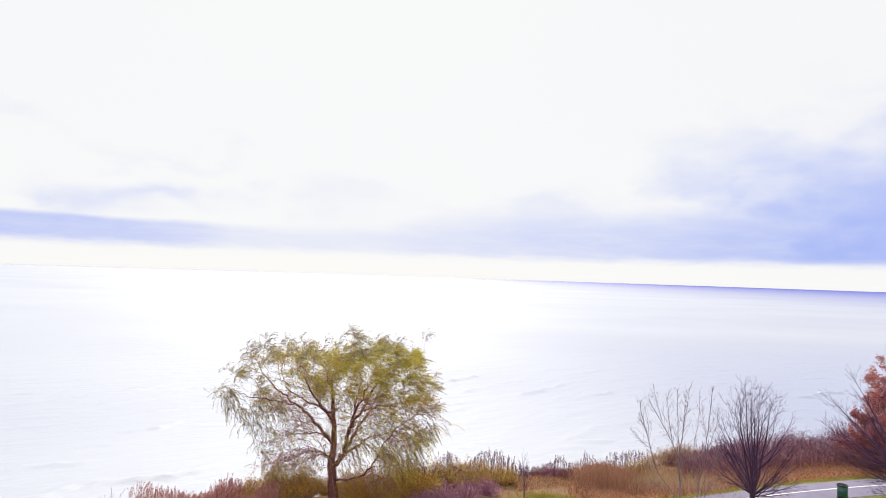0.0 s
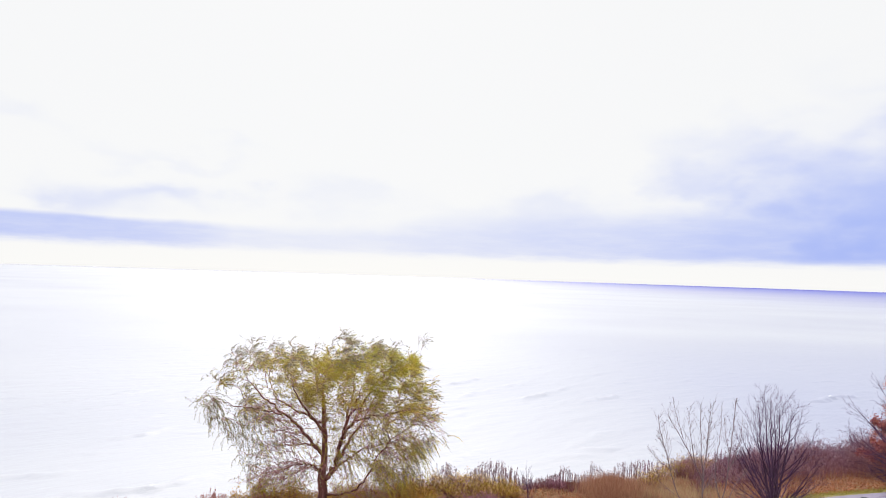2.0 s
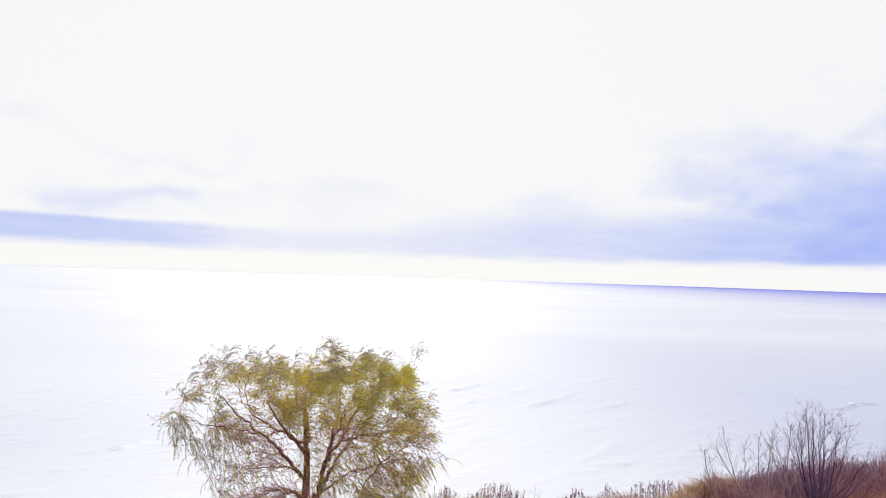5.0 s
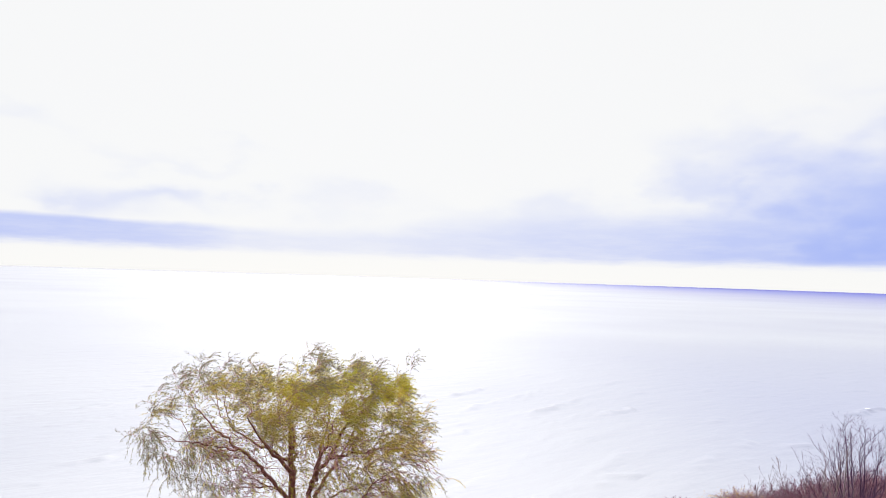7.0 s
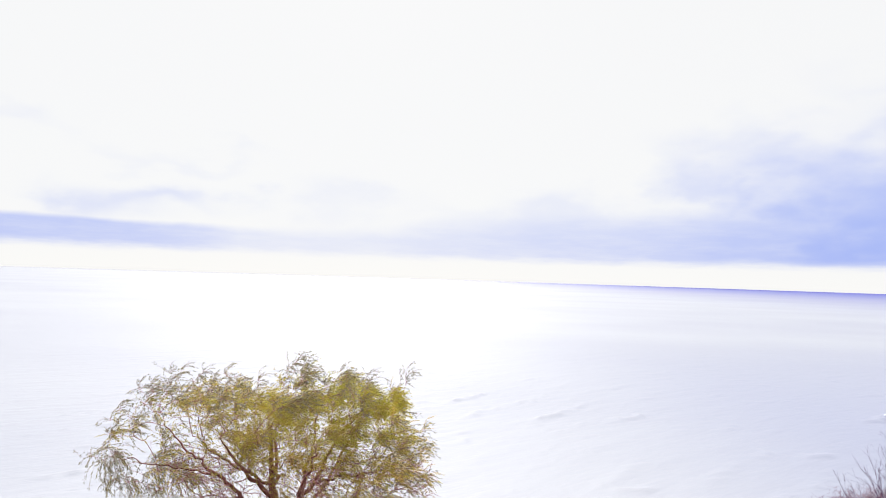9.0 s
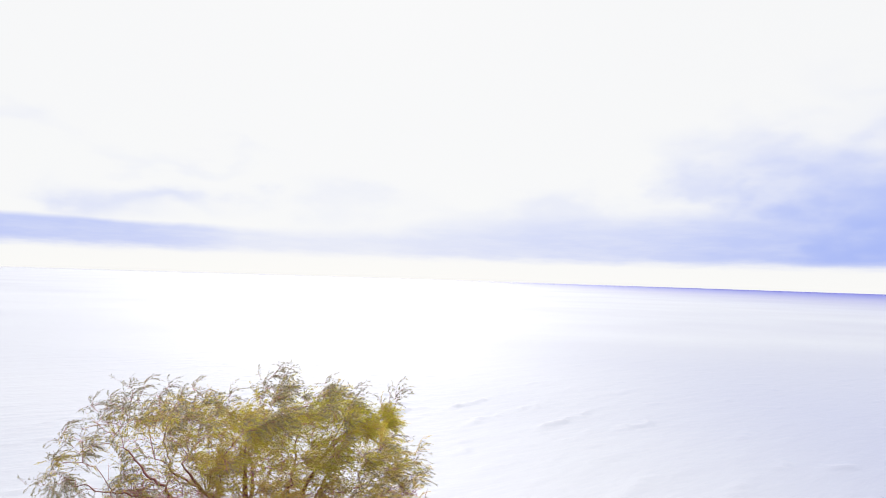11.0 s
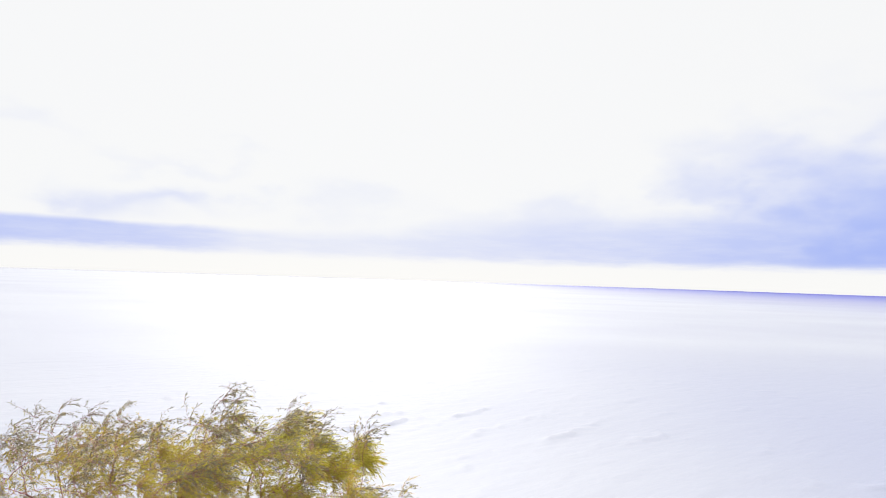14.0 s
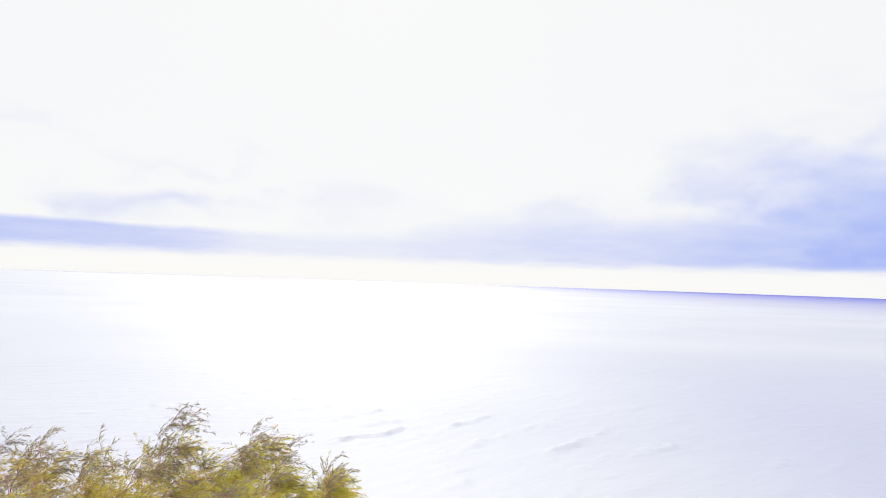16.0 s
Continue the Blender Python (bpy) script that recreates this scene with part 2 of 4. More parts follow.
M_LILAC = leafy("lilac_twigs", [(0.0, (0.146, 0.0517, 0.0944)), (0.5, (0.293, 0.115, 0.177)), (1.0, (0.464, 0.23, 0.271))], 0.1)
M_REED = leafy("reed_stalks", [(0.0, (0.2, 0.0506, 0.057)), (0.5, (0.38, 0.147, 0.133)), (1.0, (0.58, 0.35, 0.285))], 0.15)
M_DARK_REED = leafy("dark_reeds", [(0.0, (0.07, 0.03, 0.05)), (0.5, (0.16, 0.075, 0.10)), (1.0, (0.28, 0.16, 0.17))], 0.1)
M_TAN = leafy("tan_grass", [(0.0, (0.20, 0.08, 0.055)), (0.5, (0.35, 0.17, 0.105)), (1.0, (0.50, 0.31, 0.20))], 0.25)
M_GRASS = leafy("green_grass", [(0.0, (0.15, 0.13, 0.025)), (0.5, (0.27, 0.24, 0.035)), (1.0, (0.41, 0.32, 0.06))], 0.3)
M_PALE_GRASS = leafy("pale_grass", [(0.0, (0.28, 0.18, 0.10)), (0.5, (0.41, 0.29, 0.16)), (1.0, (0.55, 0.42, 0.25))], 0.25)
M_RED = leafy("red_leaves", [(0.0, (0.17, 0.038, 0.055)), (0.5, (0.34, 0.088, 0.095)), (1.0, (0.46, 0.18, 0.09))], 0.4)
M_LITTER = leafy("fallen_leaves", [(0.0, (0.123, 0.0294, 0.0168)), (0.5, (0.299, 0.084, 0.0277)), (1.0, (0.44, 0.193, 0.0672))], 0.1)
M_BIN = metal_paint("green_painted_steel", (0.009, 0.07, 0.055))
M_BIN_DARK = metal_paint("dark_plastic", (0.02, 0.025, 0.03), 0.5)

# ---- mesh helpers ----


class Sheet:
    """Gathers tubes and small leaves, and links them as one mesh."""

    def __init__(self):
        self.v, self.f, self.n = [], [], 0

    def push(self, verts, quads):
        self.v.append(np.asarray(verts, float))
        self.f.append(np.asarray(quads, int) + self.n)
        self.n += len(verts)

    def tube(self, pts, radii, sides=5):
        pts = np.asarray(pts, float)
        radii = np.broadcast_to(np.asarray(radii, float), len(pts))
        tan = np.gradient(pts, axis=0)
        tan /= np.linalg.norm(tan, axis=1, keepdims=True) + 1e-9
        if np.abs(tan[:, 2]).mean() > 0.6:
            ref = np.broadcast_to([[1.0, 0.2, 0]], tan.shape)
        else:
            ref = np.broadcast_to([[0, 0, 1.0]], tan.shape)
        a = np.cross(tan, ref)
        a /= np.linalg.norm(a, axis=1, keepdims=True) + 1e-9
        b = np.cross(tan, a)
        ang = np.arange(sides) * 2 * np.pi / sides
        ring = pts[:, None] + radii[:, None, None] * (np.cos(ang)[None, :, None] * a[:, None] + np.sin(ang)[None, :, None] * b[:, None])
        i, j = np.meshgrid(np.arange(len(pts) - 1), np.arange(sides), indexing="ij")
        k = (j + 1) % sides
        quads = np.stack([i * sides + j, i * sides + k, (i + 1) * sides + k, (i + 1) * sides + j], -1).reshape(-1, 4)
        self.push(ring.reshape(-1, 3), quads)

    def tubes(self, pts, radii, sides=3):
        """Many tubes of like length: pts is (tubes, points, 3)."""
        n, m = pts.shape[:2]
        tan = np.gradient(pts, axis=1)
        tan /= np.linalg.norm(tan, axis=2, keepdims=True) + 1e-9
        a = np.cross(tan, np.array([0.83, 0.45, 0.31]))
        a /= np.linalg.norm(a, axis=2, keepdims=True) + 1e-9
        b = np.cross(tan, a)
        ang = np.arange(sides) * 2 * np.pi / sides
        radii = np.broadcast_to(radii, (n, m))[:, :, None, None]
        ring = pts[:, :, None] + radii * (np.cos(ang)[:, None] * a[:, :, None] + np.sin(ang)[:, None] * b[:, :, None])
        t, i, j = np.meshgrid(np.arange(n), np.arange(m - 1), np.arange(sides), indexing="ij")
        k, o = (j + 1) % sides, t * m * sides
        quads = np.stack([o + i * sides + j, o + i * sides + k, o + (i + 1) * sides + k, o + (i + 1) * sides + j], -1)
        self.push(ring.reshape(-1, 3), quads.reshape(-1, 4))

    def leaves(self, base, way, length, width, rng, fold=0.25):
        """One pointed quad a leaf, from its base along its way."""
        m = len(base)
        if not m:
            return
        way = way / (np.linalg.norm(way, axis=1, keepdims=True) + 1e-9)
        side = np.cross(way, rng.normal(size=(m, 3)))
        side /= np.linalg.norm(side, axis=1, keepdims=True) + 1e-9
        up = np.cross(side, way)
        length, width = np.broadcast_to(length, m)[:, None], np.broadcast_to(width, m)[:, None]
        mid = base + way * length * 0.45 + up * width * fold
        quad = np.stack([base, mid + side * width * 0.5, base + way * length, mid - side * width * 0.5], 1)
        self.push(quad.reshape(-1, 3), np.arange(m * 4).reshape(-1, 4))

    def build(self, name, mat, parent=None, label="", smooth=False):
        v, f = np.concatenate(self.v), np.concatenate(self.f)
        me = bpy.data.meshes.new(name)
        me.vertices.add(len(v))
        me.vertices.foreach_set("co", v.ravel())
        me.loops.add(f.size)
        me.loops.foreach_set("vertex_index", f.ravel())
        me.polygons.add(len(f))
        me.polygons.foreach_set("loop_start", np.arange(len(f)) * 4)
        me.polygons.foreach_set("use_smooth", np.full(len(f), smooth))
        me.update(calc_edges=True)
        me.validate()
        me.materials.append(mat)
        ob = new(name, me)
        ob.parent = parent
        if label:
            tagged(ob, label)
        return ob


def part(name, bm, mat, parent=None, label=""):
    me = bpy.data.meshes.new(name)
    bm.to_mesh(me)
    bm.free()
    me.materials.append(mat)
    ob = new(name, me)
    ob.parent = parent
    return tagged(ob, label)


def thing(name, x, y, z, label, category, group="", turn=0.0):
    ob = new(name)
    ob.matrix_basis = pose(x, y, z, 0, 0, turn)
    return tagged(ob, label, category, group)


def unit(v):
    v = np.asarray(v, float)
    return v / (np.linalg.norm(v) + 1e-9)


# ---- land and lake ----
SHORE_X = [-400, -60, -20, -10, 0, 10, 20, 40, 80, 400]
SHORE_Y = [-40, 16, 30.3, 33.6, 37.6, 41.0, 45.0, 52.0, 62, 130]
TRAIL_X = [-60, -20, -5, 8, 16.6, 23, 29, 45, 80]
TRAIL_Y = [17, 23.5, 27.5, 32.1, 35.75, 38.1, 39.6, 43.2, 50]     # the trail's far edge


def land_z(x, y):
    """Height of the land: flat behind the shore, then a bank that slips under the lake."""
    inland = (np.interp(x, SHORE_X, SHORE_Y) - y) * 0.9
    s = np.clip((inland + 5.0) / 7.5, 0, 1)
    base = -3.2 + 3.2 * s * s * (3 - 2 * s)
    trail = np.abs(np.interp(x, TRAIL_X, TRAIL_Y) - 1.2 - y)
    rough = np.clip((trail - 1.6) / 2.5, 0, 1) * np.clip((120 - np.hypot(x, y)) / 40, 0, 1)
    return base + rough * 0.10 * (np.sin(x * 1.1 + 1.3 * np.sin(y * 0.7)) * np.sin(y * 0.9 + 0.8 * np.sin(x * 0.6)))


def spread(lo, hi, step, far):
    """Even steps between lo and hi, then ever wider ones out to far."""
    mid = np.arange(lo, hi + step / 2, step)
    out = np.geomspace(step * 2, far, 40)
    return np.concatenate([(lo - out)[::-1], mid, hi + out])


def sheet_mesh(name, xs, ys, height, mat):
    gx, gy = np.meshgrid(xs, ys, indexing="ij")
    r = np.hypot(gx, gy)
    lim = np.minimum(1, 4850 / np.maximum(r, 1))
    gx, gy = gx * lim, gy * lim
    s = Sheet()
    i, j = np.meshgrid(np.arange(len(xs) - 1), np.arange(len(ys) - 1), indexing="ij")
    w = len(ys)
    quads = np.stack([i * w + j, (i + 1) * w + j, (i + 1) * w + j + 1, i * w + j + 1], -1).reshape(-1, 4)
    s.push(np.stack([gx, gy, height(gx, gy)], -1).reshape(-1, 3), quads)
    return s.build(name, mat, smooth=True)


# single longer waves: x, y, half length, height
CRESTS = [(-5.4, 74.2, 5.4, 0.42), (3.8, 73.0, 2.2, 0.2), (13.9, 76.4, 3.2, 0.10), (19.5, 73.5, 2.6, 0.26), (-25.6, 41.0, 2.4, 0.26), (-17.2, 39.9, 2.8, 0.34), (-22.3, 36.4, 2.4, 0.3), (-19.6, 38.2, 1.8, 0.22),
          (13.4, 51.9, 1.8, 0.2), (26.5, 61.6, 1.6, 0.2), (31.0, 61.3, 2.0, 0.17), (-23.7, 51.5, 2.6, 0.26), (1.4, 61.9, 1.8, 0.18), (47.0, 76.7, 2.6, 0.44), (50.6, 79.2, 1.8, 0.42)]


def waves(x, y):
    """A light wind sea running to the shore: many small waves of like direction, with sharp crests and flat troughs, and a few longer ones."""
    rng = np.random.default_rng(77)
    g = np.zeros_like(x)
    for _ in range(26):
        length = rng.uniform(1.3, 6.0)
        a = radians(-50) + rng.normal() * 0.34
        g += np.sin(2 * np.pi / length * (x * math.cos(a) + y * math.sin(a)) + rng.uniform(0, 6.28)) * (0.6 + length / 9)
    for _ in range(14):
        length = rng.uniform(0.8, 1.4)
        a = radians(-50) + rng.normal() * 0.5
        g += np.sin(2 * np.pi / length * (x * math.cos(a) + y * math.sin(a)) + rng.uniform(0, 6.28)) * 0.42
    g /= g[len(x) // 3: len(x) // 2, len(x[0]) // 3: len(x[0]) // 2].std()
    gust = 0.60 + 0.40 * np.sin(x * 0.05 + 1.2 * np.sin(y * 0.06)) * np.sin(y * 0.045 + 0.7)
    fade = np.clip((165 - np.hypot(x, y)) / 90, 0, 1)
    z = WATER_Z + fade * 0.020 * np.exp(np.minimum(1.3 * gust * g, 2.75))
    rows = CRESTS + [(rng.uniform(-45, 60), rng.uniform(42, 112), rng.uniform(0.9, 3.0), rng.uniform(0.04, 0.12)) for _ in range(80)]
    for cx, cy, half, h in rows:
        a = radians(38) + rng.normal() * 0.13
        near = (np.abs(x - cx) < half * 3) & (np.abs(y - cy) < half * 3)
        dx, dy = x[near] - cx, y[near] - cy
        along = dx * math.cos(a) + dy * math.sin(a)
        across = dy * math.cos(a) - dx * math.sin(a) + 0.35 * np.sin(along * 1.1 + cx) + 0.12 * np.sin(along * 3.7 + cy)
        ragged = 0.7 + 0.3 * np.sin(along * 2.3 + cy) * np.sin(along * 0.9 + cx)
        face = np.where(across < 0, np.exp(-(across / 0.26) ** 2), np.exp(-(across / 0.6) ** 2))
        z[near] += h * ragged * np.exp(-(along / half) ** 4) * face
    return z


ground = tagged(sheet_mesh("ground", spread(-45, 60, 0.75, 4800), spread(12, 75, 0.75, 4800), land_z, M_GROUND),
                "brown soil and rough autumn grass of a lake shore", "ground", kind="structure")
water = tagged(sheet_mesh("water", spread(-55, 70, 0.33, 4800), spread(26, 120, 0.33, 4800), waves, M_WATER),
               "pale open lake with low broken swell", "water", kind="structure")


def ribbon(name, near, far, lo, hi, mat, z0=-0.03, z1=0.02):
    """A flat band with thickness, between two offsets before the trail's far edge."""
    xs = np.arange(lo, hi, 1.0)
    s = Sheet()
    ys = np.interp(xs, TRAIL_X, TRAIL_Y)
    ys = np.convolve(np.pad(ys, 4, mode="edge"), np.ones(9) / 9, mode="valid")
    a, b = ys - near, ys - far
    ring = np.stack([np.stack([xs, a, xs * 0 + z0], -1), np.stack([xs, a, xs * 0 + z1], -1), np.stack([xs, b, xs * 0 + z1], -1), np.stack([xs, b, xs * 0 + z0], -1)], 1)
    i, j = np.meshgrid(np.arange(len(xs) - 1), np.arange(3), indexing="ij")
    quads = np.stack([i * 4 + j, (i + 1) * 4 + j, (i + 1) * 4 + j + 1, i * 4 + j + 1], -1).reshape(-1, 4)
    s.push(ring.reshape(-1, 3), quads)
    return s.build(name, mat)


tagged(ribbon("pavement", 2.55, 0.0, -55, 75, M_ASPHALT), "grey asphalt trail with a painted centre line", "path", kind="structure")
tagged(ribbon("trim", 1.13, 1.065, -55, 75, M_LINE, 0.021, 0.026), "worn white painted line along the trail", "line marking", kind="structure")

# ---- the willow ----
WILLOW = (-5.35, 33.0)


def arc(a, b, rise, count, rng, wobble=0.05):
    """A branch from a to b that bows upwards by rise and wavers a little."""
    a, b = np.asarray(a, float), np.asarray(b, float)
    t = np.linspace(0, 1, count)[:, None]
    p = a + (b - a) * t
    p[:, 2] += (rise * np.sin(np.pi * t))[:, 0]
    w = rng.normal(size=(count, 3)) * wobble * np.linalg.norm(b - a)
    w[0] = w[-1] = 0
    w[1:-1] = (w[1:-1] + w[:-2] + w[2:]) / 3
    return p + w


# crown lobes: x, y, z, radius, thickness of the leaves, shares of grey-green and of golden leaves
CROWN = [
    (-4.6, 0.3, 7.5, 0.85, 0.47, 0.6, 0.0), (-3.9, -1.6, 7.6, 0.8, 0.42, 0.5, 0.0), (-3.2, 0.9, 7.8, 0.8, 0.45, 0.4, 0.0), (-2.9, -0.8, 7.7, 0.8, 0.47, 0.35, 0.0),
    (-4.2, -2.8, 7.1, 0.7, 0.5, 0.5, 0.0), (-5.3, -0.6, 6.6, 0.55, 0.5, 0.7, 0.0), (-4.2, 0.2, 5.9, 0.75, 0.77, 0.25, 0.1), (-3.6, -1.0, 5.5, 0.6, 0.42, 0.4, 0.0),
    (-4.0, 1.8, 7.0, 0.8, 0.5, 0.4, 0.0), (-3.0, 2.6, 6.3, 0.9, 0.5, 0.3, 0.0), (-2.3, -2.3, 7.3, 0.7, 0.5, 0.3, 0.1),
    (-1.8, 0.3, 7.7, 0.8, 0.7, 0.15, 0.1), (-1.5, -1.8, 7.5, 0.85, 0.7, 0.2, 0.2), (-1.6, 2.0, 7.2, 0.85, 0.6, 0.2, 0.1), (-0.4, -0.6, 7.6, 0.8, 0.9, 0.05, 0.4),
    (0.0, 1.6, 7.4, 0.9, 0.8, 0.1, 0.3), (-0.3, -2.6, 7.1, 0.8, 0.8, 0.1, 0.3), (-0.5, 0.2, 6.6, 0.9, 0.9, 0.05, 0.3), (-2.2, -0.4, 6.6, 0.7, 0.5, 0.2, 0.0),
    (0.5, -1.2, 6.7, 0.9, 0.83, 0.05, 0.4), (-1.0, 3.1, 6.4, 0.9, 0.6, 0.2, 0.1), (1.0, 3.0, 6.6, 0.9, 0.64, 0.1, 0.2), (-1.3, -0.9, 6.1, 0.7, 0.42, 0.1, 0.2),
    (0.9, -0.4, 8.2, 0.65, 0.69, 0.35, 0.2), (1.2, -2.8, 7.9, 0.8, 0.69, 0.3, 0.3), (2.1, 0.2, 7.9, 0.85, 1, 0.05, 0.6), (2.6, -1.8, 7.9, 0.85, 0.92, 0.1, 0.6),
    (2.0, 1.9, 7.5, 0.9, 0.83, 0.1, 0.4), (3.0, -0.4, 7.4, 0.9, 1.1, 0.0, 0.8), (3.85, 0.5, 7.2, 0.75, 1.4, 0.0, 0.85), (3.6, -2.2, 7.2, 0.8, 0.92, 0.15, 0.5),
    (1.4, 0.4, 7.0, 0.9, 1, 0.0, 0.6), (2.2, -1.0, 6.7, 0.9, 1, 0.0, 0.6), (1.6, -3.2, 6.9, 0.8, 0.74, 0.1, 0.3), (3.0, 2.4, 6.3, 0.9, 0.48, 0.2, 0.2),
    (4.6, 0.0, 5.9, 0.8, 0.54, 0.4, 0.2), (4.9, -0.6, 5.0, 0.7, 0.51, 0.5, 0.1), (3.6, 0.8, 5.5, 0.9, 0.61, 0.1, 0.4), (3.2, -1.4, 5.4, 0.9, 0.51, 0.1, 0.4),
    (4.0, -2.2, 5.6, 0.8, 0.48, 0.3, 0.2), (4.4, 1.4, 4.9, 0.8, 0.48, 0.4, 0.1), (1.8, 0.9, 5.6, 0.8, 0.41, 0.1, 0.3), (0.6, 0.3, 5.6, 0.7, 0.41, 0.1, 0.2),
    (-0.6, -0.5, 5.9, 0.75, 0.59, 0.05, 0.2), (1.2, -0.9, 5.9, 0.8, 0.48, 0.05, 0.3), (-1.6, 0.5, 5.9, 0.75, 0.51, 0.15, 0.1), (2.4, -0.2, 5.9, 0.8, 0.51, 0.05, 0.4),
    (-2.7, 0.2, 6.1, 0.7, 0.42, 0.3, 0.0), (2.4, 0.6, 4.8, 0.75, 0.34, 0.15, 0.2), (3.2, -0.6, 4.5, 0.75, 0.41, 0.2, 0.2), (-3.1, -0.6, 5.0, 0.6, 0.34, 0.4, 0.0),
    (4.3, -0.2, 6.5, 0.65, 0.54, 0.2, 0.4), (4.0, -1.6, 6.4, 0.65, 0.41, 0.2, 0.3), (0.2, -0.4, 7.0, 0.8, 0.74, 0.05, 0.3),
    (-0.6, -1.7, 5.9, 0.7, 0.51, 0.1, 0.1), (0.5, -2.0, 5.6, 0.7, 0.41, 0.1, 0.1), (-1.7, -1.5, 6.0, 0.7, 0.47, 0.2, 0.05), (1.8, -2.1, 5.8, 0.7, 0.41, 0.1, 0.2),
    (0.1, -1.2, 4.9, 0.6, 0.3, 0.1, 0.1), (2.6, -2.0, 4.8, 0.7, 0.31, 0.2, 0.2),
]
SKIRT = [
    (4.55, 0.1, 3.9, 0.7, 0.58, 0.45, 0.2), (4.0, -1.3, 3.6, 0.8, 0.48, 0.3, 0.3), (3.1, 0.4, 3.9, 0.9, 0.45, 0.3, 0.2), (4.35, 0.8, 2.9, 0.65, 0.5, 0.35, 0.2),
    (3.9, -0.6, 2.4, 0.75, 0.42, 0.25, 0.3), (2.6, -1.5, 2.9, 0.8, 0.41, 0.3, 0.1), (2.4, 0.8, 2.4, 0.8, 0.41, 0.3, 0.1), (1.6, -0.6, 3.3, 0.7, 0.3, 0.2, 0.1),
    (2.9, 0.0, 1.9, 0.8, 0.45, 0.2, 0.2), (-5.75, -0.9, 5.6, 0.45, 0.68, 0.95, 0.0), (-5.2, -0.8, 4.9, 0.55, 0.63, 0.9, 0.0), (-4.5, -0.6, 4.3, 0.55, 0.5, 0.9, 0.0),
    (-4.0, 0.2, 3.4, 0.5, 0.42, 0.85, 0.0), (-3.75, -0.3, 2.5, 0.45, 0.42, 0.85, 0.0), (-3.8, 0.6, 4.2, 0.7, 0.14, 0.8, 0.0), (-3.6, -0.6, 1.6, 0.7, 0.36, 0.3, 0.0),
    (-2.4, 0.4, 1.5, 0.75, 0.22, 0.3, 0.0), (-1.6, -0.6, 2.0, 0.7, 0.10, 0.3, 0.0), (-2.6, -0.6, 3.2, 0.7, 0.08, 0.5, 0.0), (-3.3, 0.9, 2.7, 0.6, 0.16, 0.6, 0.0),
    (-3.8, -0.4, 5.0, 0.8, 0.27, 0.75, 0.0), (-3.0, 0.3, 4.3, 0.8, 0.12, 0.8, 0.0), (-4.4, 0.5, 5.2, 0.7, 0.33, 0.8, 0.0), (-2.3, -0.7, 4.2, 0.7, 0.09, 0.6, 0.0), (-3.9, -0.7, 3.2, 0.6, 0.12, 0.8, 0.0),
]
# sprays that stand out of the crown: x, y, z of the tip
SPRAYS = [
    (4.7, -3.5, 9.3), (0.35, 1.25, 9.1), (0.6, 1.0, 8.9), (0.1, 1.4, 8.8), (0.85, -0.6, 8.75), (1.14, -2.97, 9.2), (1.4, -2.7, 9.0), (2.4, -0.5, 8.75), (1.7, 2.4, 8.5), (1.95, 2.2, 8.35), (-3.95, -0.3, 8.6), (-3.0, 0.6, 8.55), (-2.3, 0.5, 8.5), (-4.0, 0.8, 8.5),
    (-4.6, -1.2, 8.2), (-4.9, 0.5, 8.1), (-4.3, -2.8, 7.9), (-6.3, -1.0, 5.75), (-6.0, -0.6, 5.9), (5.35, -0.2, 6.1), (5.2, 1.0, 6.6), (5.2, -1.2, 6.4), (4.6, -2.9, 8.0), (-3.3, -2.0, 8.3),
    (3.4, -1.2, 8.75), (4.0, 0.6, 8.1), (-5.8, -0.6, 6.95), (2.8, -2.7, 8.75), (-0.65, -0.6, 8.5), (-1.6, -2.4, 8.3), (5.3, -0.5, 5.3), (4.8, -3.0, 7.2), (-0.2, 1.6, 8.45), (3.0, 0.9, 8.5),
]
WILLOW_TRUNK = [(-0.1, 0, -0.3), (-0.12, 0, 0.05), (-0.2, 0, 0.9), (-0.25, 0, 1.6), (-0.22, 0, 2.4), (-0.2, 0.05, 3.6), (-0.33, 0.1, 4.5), (-0.4, 0.2, 5.4), (-0.5, 0.3, 6.4)]
